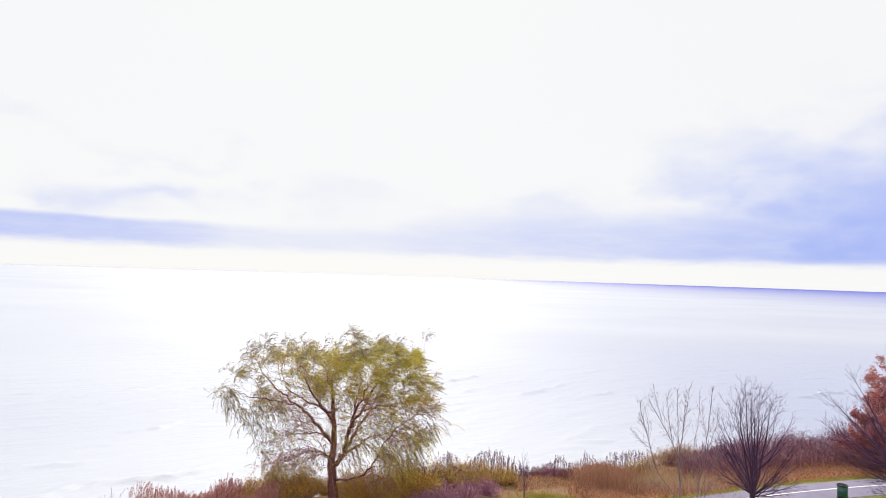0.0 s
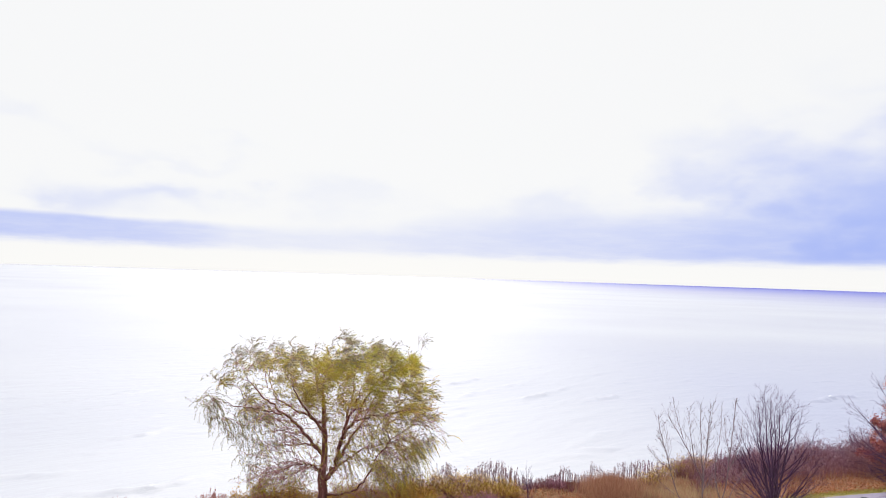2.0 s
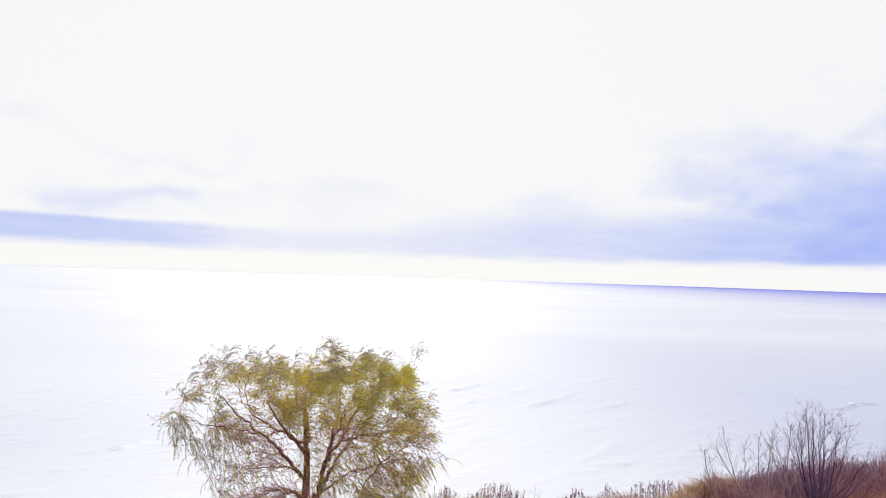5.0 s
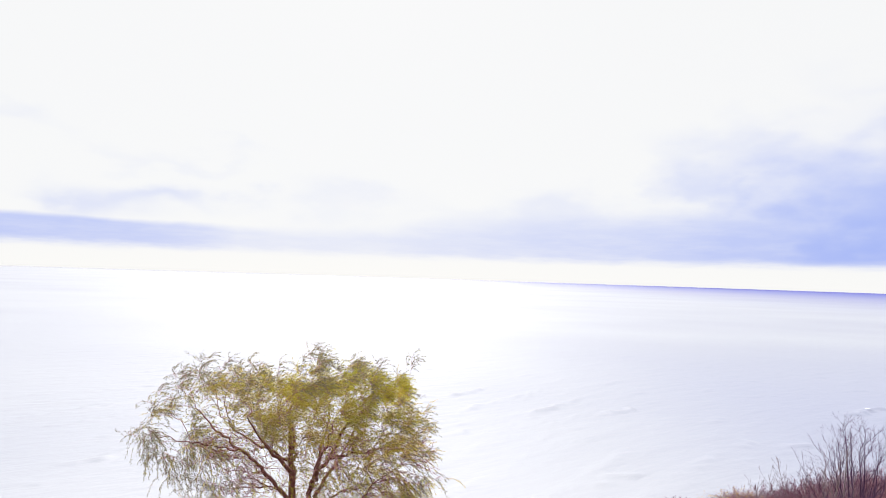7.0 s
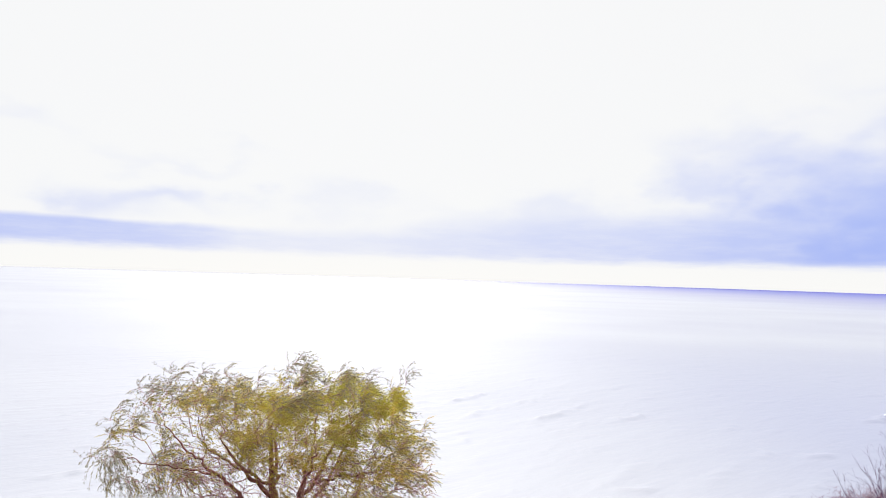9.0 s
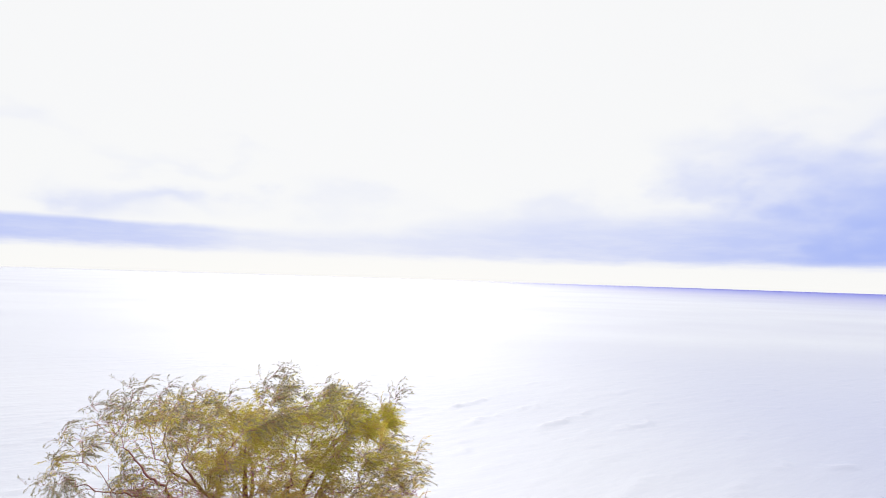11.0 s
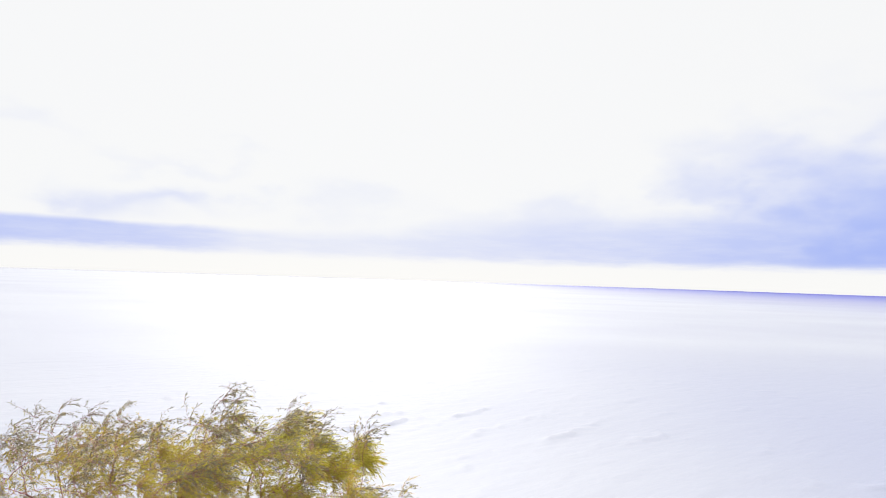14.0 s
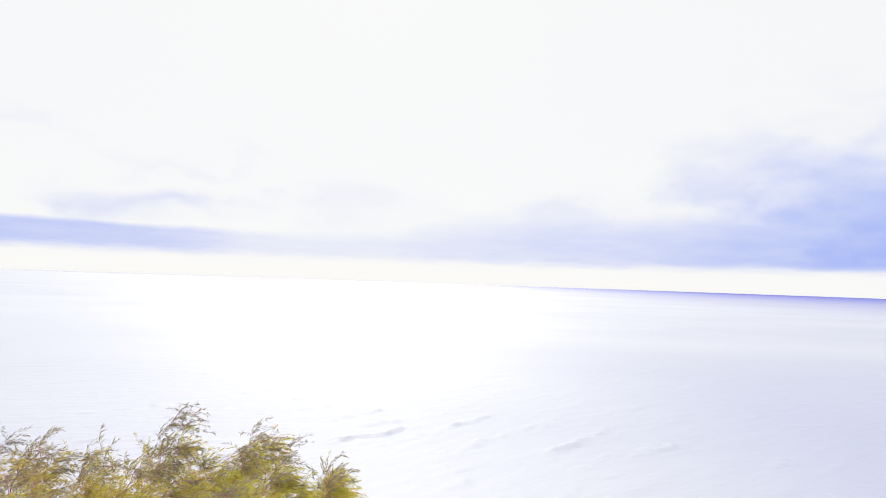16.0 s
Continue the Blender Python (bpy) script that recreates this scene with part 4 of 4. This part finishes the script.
forked_tree(8.09, 20.75, (0.12, 0.0), [
    ([(0.0, 4.69), (-0.33, 5.2), (-0.69, 5.64), (-0.85, 6.12), (-0.98, 6.62), (-1.12, 7.12), (-1.26, 7.58), (-1.32, 8.05)], 0.026), ([(-0.94, 6.43), (-1.2, 6.65), (-1.44, 6.84), (-1.59, 7.06)], 0.011),
    ([(-1.08, 6.99), (-1.31, 7.35), (-1.47, 7.67)], 0.01), ([(-0.98, 6.62), (-0.95, 7.18), (-1.03, 7.74)], 0.01), ([(-0.69, 5.64), (-1.05, 5.85), (-1.35, 6.2)], 0.01), ([(-0.33, 5.2), (-0.75, 5.3), (-1.1, 5.55)], 0.01)],
    10, M_PALE_BARK, "slender leafless pale tree that leans from its foot")
forked_tree(9.88, 23.6, (-0.05, 0.0), [
    ([(0.0, 3.69), (0.1, 4.43), (0.3, 5.14), (0.38, 5.93), (0.46, 6.64), (0.55, 7.41), (0.61, 8.1)], 0.034), ([(0.1, 4.54), (-0.06, 5.13), (-0.03, 5.92), (0.13, 6.52), (0.21, 7.21), (0.2, 7.92)], 0.022),
    ([(0.4, 6.08), (0.28, 6.78), (0.25, 7.42)], 0.012), ([(0.38, 5.61), (0.68, 6.13), (0.91, 6.7), (1.03, 7.26)], 0.014)],
    9, M_PALE_BARK, "slender leafless pale tree with two stems")
forked_tree(9.74, 22.9, (0.0, 0.0), [
    ([(0.0, 3.84), (0.13, 4.73), (0.38, 5.35), (0.77, 5.78)], 0.026), ([(0.04, 3.84), (0.36, 4.78), (0.69, 5.2)], 0.017), ([(-0.04, 3.84), (-0.14, 4.72), (-0.31, 5.21), (-0.53, 5.53)], 0.017), ([(0.06, 3.84), (0.49, 4.53), (0.97, 4.79)], 0.015)],
    12, M_PALE_BARK, "low leafless pale tree with leaning thin stems", (0.3, 0.5), 9)
bare_tree("red_leaved_tree", 31.2, 41.2, (1.2, 0.18), fan(15, 0.9, 1.5, 1.05, 5.6, 0.08, 6) + [(0.9, -1.7, -0.2, 4.1, 0.05), (0.7, -2.4, 0.2, 3.7, 0.045), (0.8, -2.0, -0.7, 3.9, 0.045), (0.6, -2.8, -0.3, 3.2, 0.04)], 21, M_DARK_BARK,
          "half-bare tree with red autumn leaves behind the trail", up=0.4, levels=2, kids=(15, 8),
          leaves=(M_RED, lambda p: 0.55 if p[0] > -2.4 - 0.8 * max(0.0, 5.2 - p[2]) else 0.15, 30, 0.12))
bare_tree("bare_tree", 25.1, 32.8, (2.2, 0.17), [(2.2, -1.5, 0.1, 4.7, 0.06), (2.1, -1.2, -0.25, 5.1, 0.06), (2.3, -0.95, 0.3, 5.4, 0.062), (2.2, -0.7, -0.1, 5.7, 0.066), (2.3, -0.45, 0.25, 5.9, 0.066), (2.3, -0.2, -0.2, 6.1, 0.066), (2.2, 0.2, 0.15, 6.0, 0.06),
                                               (2.1, 0.55, -0.1, 5.6, 0.06), (2.2, 0.95, 0.2, 5.2, 0.06), (1.9, -2.0, 0.0, 4.4, 0.05), (1.7, -2.9, 0.3, 4.1, 0.04), (1.7, -2.5, -0.4, 3.9, 0.04), (1.8, 1.8, 0.2, 4.0, 0.045), (2.0, -1.3, 0.8, 4.8, 0.05), (2.0, -1.0, -0.9, 5.0, 0.05),
                                               (2.1, -1.7, 0.5, 4.6, 0.045), (2.2, -0.8, 0.6, 5.4, 0.05), (1.0, -1.7, 0.2, 2.5, 0.022), (0.9, -2.3, -0.3, 2.6, 0.022), (1.1, -1.2, -0.5, 2.3, 0.022), (0.8, 1.6, 0.2, 2.2, 0.022)],
          23, M_DARK_BARK, "leafless dark tree with spreading branches before a red-leaved tree", up=0.2, levels=3, kids=(16, 6, 2), least=0.002, twig=(0.27, 0.5))
bare_tree("sapling", 4.7, 33.0, None, [(0, 0.0, 0.0, 2.5, 0.034)], 31, M_DARK_BARK, "thin leafless sapling among shrubs", up=1.0, levels=2, kids=(22, 3), category="sapling")

bare_tree("sapling", -16.2, 30.8, None, [(0, 0.1, 0.0, 1.35, 0.016), (0, -0.25, 0.05, 1.1, 0.013), (0, 0.5, -0.05, 1.3, 0.013), (0, -0.6, 0.0, 0.8, 0.011)], 33, M_DARK_BARK, "small leafless bush at the water's edge",
          up=0.5, levels=2, kids=(7, 3), category="sapling")

# ---- shrubs, reeds and grass ----


def shrub(x, y, rx, h, seed, mat, stem_mat, label, leaf=0.075, count=5200, stems=95):
    rng = np.random.default_rng(seed)
    ob = thing("shrub", x, y, float(land_z(np.array(x), np.array(y))) - 0.04, label, "shrub", "shrubs on the lake shore")
    st, lf = Sheet(), Sheet()
    tips = []
    for _ in range(stems):
        a, q = rng.uniform(0, 2 * np.pi), math.sqrt(rng.uniform())
        tip = np.array([math.cos(a) * rx * q, math.sin(a) * rx * q, h * rng.uniform(0.45, 1.18) * math.sqrt(max(0.1, 1 - 0.75 * q * q))])
        b = arc((tip[0] * 0.25, tip[1] * 0.25, 0), tip, 0.08, 6, rng, 0.05)
        st.tube(b, np.linspace(0.014, 0.004, 6), 3)
        for _ in range(5):
            k = rng.integers(2, 6)
            e = b[k] + rng.normal(size=3) * (0.16, 0.16, 0.12) * h + (0, 0, 0.10)
            tw = arc(b[k], e, 0.03, 4, rng)
            st.tube(tw, np.linspace(0.005, 0.002, 4), 3)
            tips.append(tw)
    tagged(st.build("stemwork", stem_mat, ob), kind="stuff")
    if count:
        tips = np.array(tips)
        i, k = rng.integers(0, len(tips), count), rng.integers(1, 4, count)
        base = tips[i, k] + rng.normal(size=(count, 3)) * 0.07
        lf.leaves(base, rng.normal(size=(count, 3)) + (0, 0, 0.2), rng.uniform(0.6, 1.3, count) * leaf, rng.uniform(0.35, 0.6, count) * leaf, rng)
        lf.build("foliage", mat, ob)
    return ob


for i, (x, y, r, h) in enumerate([(-9.5, 33.0, 1.2, 1.3), (-8.3, 33.6, 1.3, 1.75), (-7.3, 33.9, 1.1, 1.6), (-4.4, 34.2, 1.2, 1.4), (-3.1, 33.7, 1.3, 1.4), (-1.8, 34.5, 1.3, 1.45), (-6.9, 32.5, 1.1, 1.25),
                                  (-4.0, 32.3, 1.1, 1.1), (-8.3, 32.4, 1.2, 1.25), (-9.9, 32.2, 1.1, 0.95), (-2.3, 32.6, 1.2, 1.1), (-5.9, 34.5, 1.1, 0.8), (-1.2, 33.4, 1.0, 1.0)]):
    shrub(x, y, r, h, 100 + i, M_OLIVE, M_BROWN, "dense olive-brown shrub under a willow on the shore")
for i, (x, y, r, h) in enumerate([(-0.5, 34.9, 1.2, 1.4), (0.8, 35.1, 1.2, 1.4), (2.0, 35.5, 1.2, 1.3), (3.1, 36.0, 1.1, 1.05), (4.1, 36.2, 0.9, 0.8), (-0.3, 33.6, 0.9, 0.8)]):
    shrub(x, y, r, h, 120 + i, M_SHRUB, M_BROWN, "yellow-green shrub with thin brown stems on the shore", 0.07, 3400, 120)
for i, (x, y, r, h) in enumerate([(0.4, 32.8, 1.0, 0.9), (1.6, 33.2, 1.1, 1.1), (2.8, 34.2, 0.9, 0.8), (-0.6, 32.4, 0.8, 0.7), (7.0, 38.0, 0.7, 0.6)]):
    shrub(x, y, r, h, 140 + i, M_LILAC, M_LILAC, "low leafless purple-brown shrub on the shore", 0.05, 500, 130)
for i, (x, y, r, h) in enumerate([(12.6, 38.6, 0.9, 1.0), (13.8, 39.8, 0.9, 1.1), (15.1, 40.4, 1.0, 1.2), (16.4, 41.0, 1.0, 1.25)]):
    shrub(x, y, r, h, 160 + i, M_SHRUB, M_BROWN, "small olive shrub at the edge of a brown thicket", 0.06, 1300, 60)
for i, (x, y, r, h) in enumerate([(19.5, 42.3, 0.9, 1.5), (22.0, 44.0, 1.1, 1.7), (27.0, 46.5, 1.2, 1.8), (31.0, 47.0, 1.2, 2.0)]):
    shrub(x, y, r, h, 165 + i, M_PURPLE, M_PURPLE, "leafless purple-brown shrub standing out of the thicket", 0.05, 500, 90)
shrub(29.2, 41.2, 1.3, 1.6, 171, M_LITTER, M_BROWN, "orange-red shrub below a red-leaved tree", 0.10, 3000, 60)


def strip_points(rng, n, x0, x1, off0, off1, ref_x, ref_y):
    x = rng.uniform(x0, x1, n)
    return x, np.interp(x, ref_x, ref_y) + rng.uniform(off0, off1, n)


def reeds(n, x0, x1, off0, off1, h0, h1, seed, label, mat=M_REED, plume=0.16, blade=0.45):
    """Upright stalks with ragged seed heads along the shore."""
    rng = np.random.default_rng(seed)
    s = Sheet()
    xs, ys = strip_points(rng, n, x0, x1, off0, off1, SHORE_X, SHORE_Y)
    clump = 0.75 + 0.25 * np.sin(xs * 2.1 + np.sin(xs * 0.7) * 2)
    for x, y, z, c in zip(xs, ys, land_z(xs, ys), clump):
        h = rng.uniform(h0, h1) * c
        top = np.array([x, y, z]) + (rng.normal() * 0.08 * h + 0.04, rng.normal() * 0.08 * h, h)
        b = arc((x, y, z - 0.05), top, 0.0, 4, rng, 0.012)
        s.tube(b, [0.009, 0.008, 0.006, 0.004], 3)
        m = 6
        s.leaves(top - rng.uniform(0, 0.22, m)[:, None] * (0, 0, 1), rng.normal(size=(m, 3)) * 0.6 + (0.3, 0, 0.7), rng.uniform(0.6, 1.2, m) * plume, 0.035, rng)
        m = 4
        s.leaves(np.array([x, y, z]) + rng.uniform(0.2, 0.8, m)[:, None] * (top - (x, y, z)), rng.normal(size=(m, 3)) * (1, 1, 0.4) + (0, 0, 0.6), rng.uniform(0.4, 1.0, m) * blade, 0.02, rng)
    return tagged(s.build("reeds", mat), label, "reeds", kind="stuff")


reeds(850, -13.2, -8.0, -3.4, -0.8, 0.95, 1.5, 201, "red-brown reeds standing along the lake shore", M_REED, 0.07)
reeds(420, -14.6, -10.4, -3.0, -0.9, 1.25, 1.8, 205, "pale pinkish reed stalks at the water's edge", M_REED, 0.07, 0.25)
reeds(460, -2.5, 4.6, -2.6, -0.4, 1.2, 2.0, 202, "pale purple reed stalks behind the shrubs", M_DARK_REED, 0.10, 0.25)
reeds(330, 4.5, 13.0, -2.8, -0.6, 0.85, 1.35, 203, "dark brown reeds with seed heads along the shore", M_DARK_REED, 0.09, 0.1)
reeds(700, 13.0, 40.0, -2.6, -0.4, 0.9, 1.5, 204, "purple-brown reeds along the lake shore behind the thicket", M_PURPLE, 0.10, 0.25)


def thicket(n, x0, x1, off0, off1, h0, h1, seed, mat, label):
    """Tangled leafless undergrowth behind the trail."""
    rng = np.random.default_rng(seed)
    s = Sheet()
    xs, ys = strip_points(rng, n, x0, x1, off0, off1, TRAIL_X, TRAIL_Y)
    hum = 0.78 + 0.24 * np.sin(xs * 0.9 + 1.5 * np.sin(ys * 0.8)) + 0.16 * np.sin(xs * 2.7 + ys)
    for x, y, z, g in zip(xs, ys, land_z(xs, ys), hum):
        h = rng.uniform(h0, h1) * g * np.interp(x, [16, 20, 26, 30], [0.68, 0.72, 0.88, 1.0])
        top = np.array([x, y, z]) + rng.normal(size=3) * (0.3, 0.3, 0.05) * h * 0.7 + (0, 0, h)
        b = arc((x, y, z - 0.05), top, 0.1, 5, rng, 0.06)
        s.tube(b, np.linspace(0.014, 0.004, 5), 3)
        for _ in range(4):
            k = rng.integers(1, 5)
            e = b[k] + rng.normal(size=3) * (0.28, 0.28, 0.15) + (0, 0, 0.22)
            s.tube(arc(b[k], e, 0.02, 3, rng), [0.006, 0.004, 0.002], 3)
        m = 6
        s.leaves(b[rng.integers(1, 5, m)] + rng.normal(size=(m, 3)) * 0.12, rng.normal(size=(m, 3)), rng.uniform(0.05, 0.11, m), 0.04, rng)
    return tagged(s.build("thicket", mat), label, "thicket", kind="stuff")


thicket(2600, 15.0, 50, 2.4, 6.5, 0.9, 1.6, 301, M_BROWN, "tangled red-brown leafless undergrowth behind the trail")
thicket(2700, 15.5, 50, 3.2, 8.0, 0.95, 1.7, 302, M_PURPLE, "purple-brown leafless undergrowth nearer the lake")


def tufts(name, n, x, y, wx, wy, h0, h1, seed, mat, label, category, ref=None, blade=0.021):
    rng = np.random.default_rng(seed)
    s = Sheet()
    if ref:
        xs, ys = strip_points(rng, n, x - wx, x + wx, y - wy, y + wy, *ref)
    else:
        xs, ys = x + rng.normal(size=n) * wx, y + rng.normal(size=n) * wy
    base = np.stack([xs, ys, land_z(xs, ys) - 0.02], -1)
    s.leaves(base, rng.normal(size=(n, 3)) * (0.3, 0.3, 0.1) + (0.05, 0, 1), rng.uniform(h0, h1, n), rng.uniform(0.6, 1.4, n) * blade, rng)
    return tagged(s.build(name, mat), label, category, kind="stuff")


tufts("tall_grass", 9000, 9.9, 37.2, 0.8, 0.75, 0.3, 1.2, 401, M_TAN, "tall dry tan grass tuft on the shore", "grass", None, 0.012)
tufts("dry_grass", 5000, 13.2, 37.0, 1.9, 1.0, 0.08, 0.4, 410, M_REED, "red-brown dead stalks among pale grass", "grass")
tufts("dry_grass", 4500, 7.9, 38.0, 1.7, 0.45, 0.15, 0.6, 411, M_BROWN, "low red-brown stalks before the reeds", "grass")
tufts("tall_grass", 3000, 12.5, 38.0, 1.5, 0.8, 0.2, 0.6, 402, M_TAN, "dry tan grass beside the thicket", "grass")
tufts("grass", 20000, 12.0, 0.33, 38.0, 0.28, 0.05, 0.16, 403, M_GRASS, "short yellow-green grass verge beside the trail", "grass", (TRAIL_X, TRAIL_Y))
tufts("grass", 5000, 6.3, 33.9, 1.3, 0.55, 0.04, 0.16, 406, M_GRASS, "short green grass between shrubs and trail", "grass")
tufts("grass", 6000, 0.3, 32.5, 1.3, 0.5, 0.05, 0.25, 409, M_GRASS, "rough green grass before the purple shrubs", "grass")
tufts("dry_grass", 3000, 5.8, 36.3, 1.9, 0.9, 0.06, 0.28, 408, M_PALE_GRASS, "thin dry undergrowth behind the sapling", "grass")
tufts("dry_grass", 6500, 13.0, 37.4, 1.8, 0.9, 0.12, 0.6, 407, M_PALE_GRASS, "pale dry grass beside the thicket", "grass")
tufts("grass", 20000, 12.0, -3.6, 38.0, 0.8, 0.05, 0.16, 404, M_GRASS, "short green grass on the near side of the trail", "grass", (TRAIL_X, TRAIL_Y))
tufts("dry_grass", 7000, 18.0, 3.0, 10.0, 1.8, 0.10, 0.40, 405, M_TAN, "dry tan undergrowth between trail and shore", "grass", (TRAIL_X, TRAIL_Y))


def litter(n, x0, x1, off0, off1, seed, label):
    rng = np.random.default_rng(seed)
    s = Sheet()
    xs, ys = strip_points(rng, n, x0, x1, off0, off1, TRAIL_X, TRAIL_Y)
    base = np.stack([xs, ys, land_z(xs, ys) + rng.uniform(0.0, 0.06, n)], -1)
    s.leaves(base, rng.normal(size=(n, 3)) * (1, 1, 0.35), rng.uniform(0.06, 0.12, n), rng.uniform(0.04, 0.08, n), rng)
    tagged(s.build("fallen_leaves", M_LITTER), label, "leaves", kind="stuff")


litter(42000, 7.5, 46, 0.45, 4.4, 500, "orange-brown fallen leaves on the ground behind the trail")
litter(3200, 4.6, 8.5, 4.0, 6.2, 501, "orange-brown fallen leaves in thin grass near the reeds")

# ---- the litter bin ----


def revolve(profile, sides=32):
    bm = bmesh.new()
    rings = [[bm.verts.new((r * math.cos(2 * math.pi * i / sides), r * math.sin(2 * math.pi * i / sides), z)) for i in range(sides)] for r, z in profile]
    for a, b in zip(rings, rings[1:]):
        for i in range(sides):
            bm.faces.new((a[i], a[(i + 1) % sides], b[(i + 1) % sides], b[i]))
    for f in bm.faces:
        f.smooth = True
    return bm


def litter_bin(x, y):
    ob = thing("litter_bin", x, y, 0.0, "green steel barrel litter bin beside the trail", "bin")
    body = part("body", revolve([(0.0, 0.01), (0.26, 0.01), (0.262, 0.86), (0.25, 0.86), (0.248, 0.10), (0.0, 0.10)]), M_BIN, ob)
    for z in (0.03, 0.30, 0.57):
        part("hoop", revolve([(0.2625, z - 0.02), (0.274, z - 0.008), (0.274, z + 0.008), (0.2625, z + 0.02)]), M_BIN, body)
    part("rim", revolve([(0.263, 0.845), (0.278, 0.85), (0.28, 0.87), (0.27, 0.878), (0.249, 0.872)]), M_BIN, body)
    part("liner", revolve([(0.246, 0.12), (0.246, 0.868), (0.268, 0.885), (0.288, 0.876), (0.288, 0.80), (0.285, 0.80), (0.283, 0.872)]), M_BIN_DARK, ob, "dark plastic liner folded over the rim")


litter_bin(23.1, 35.25)
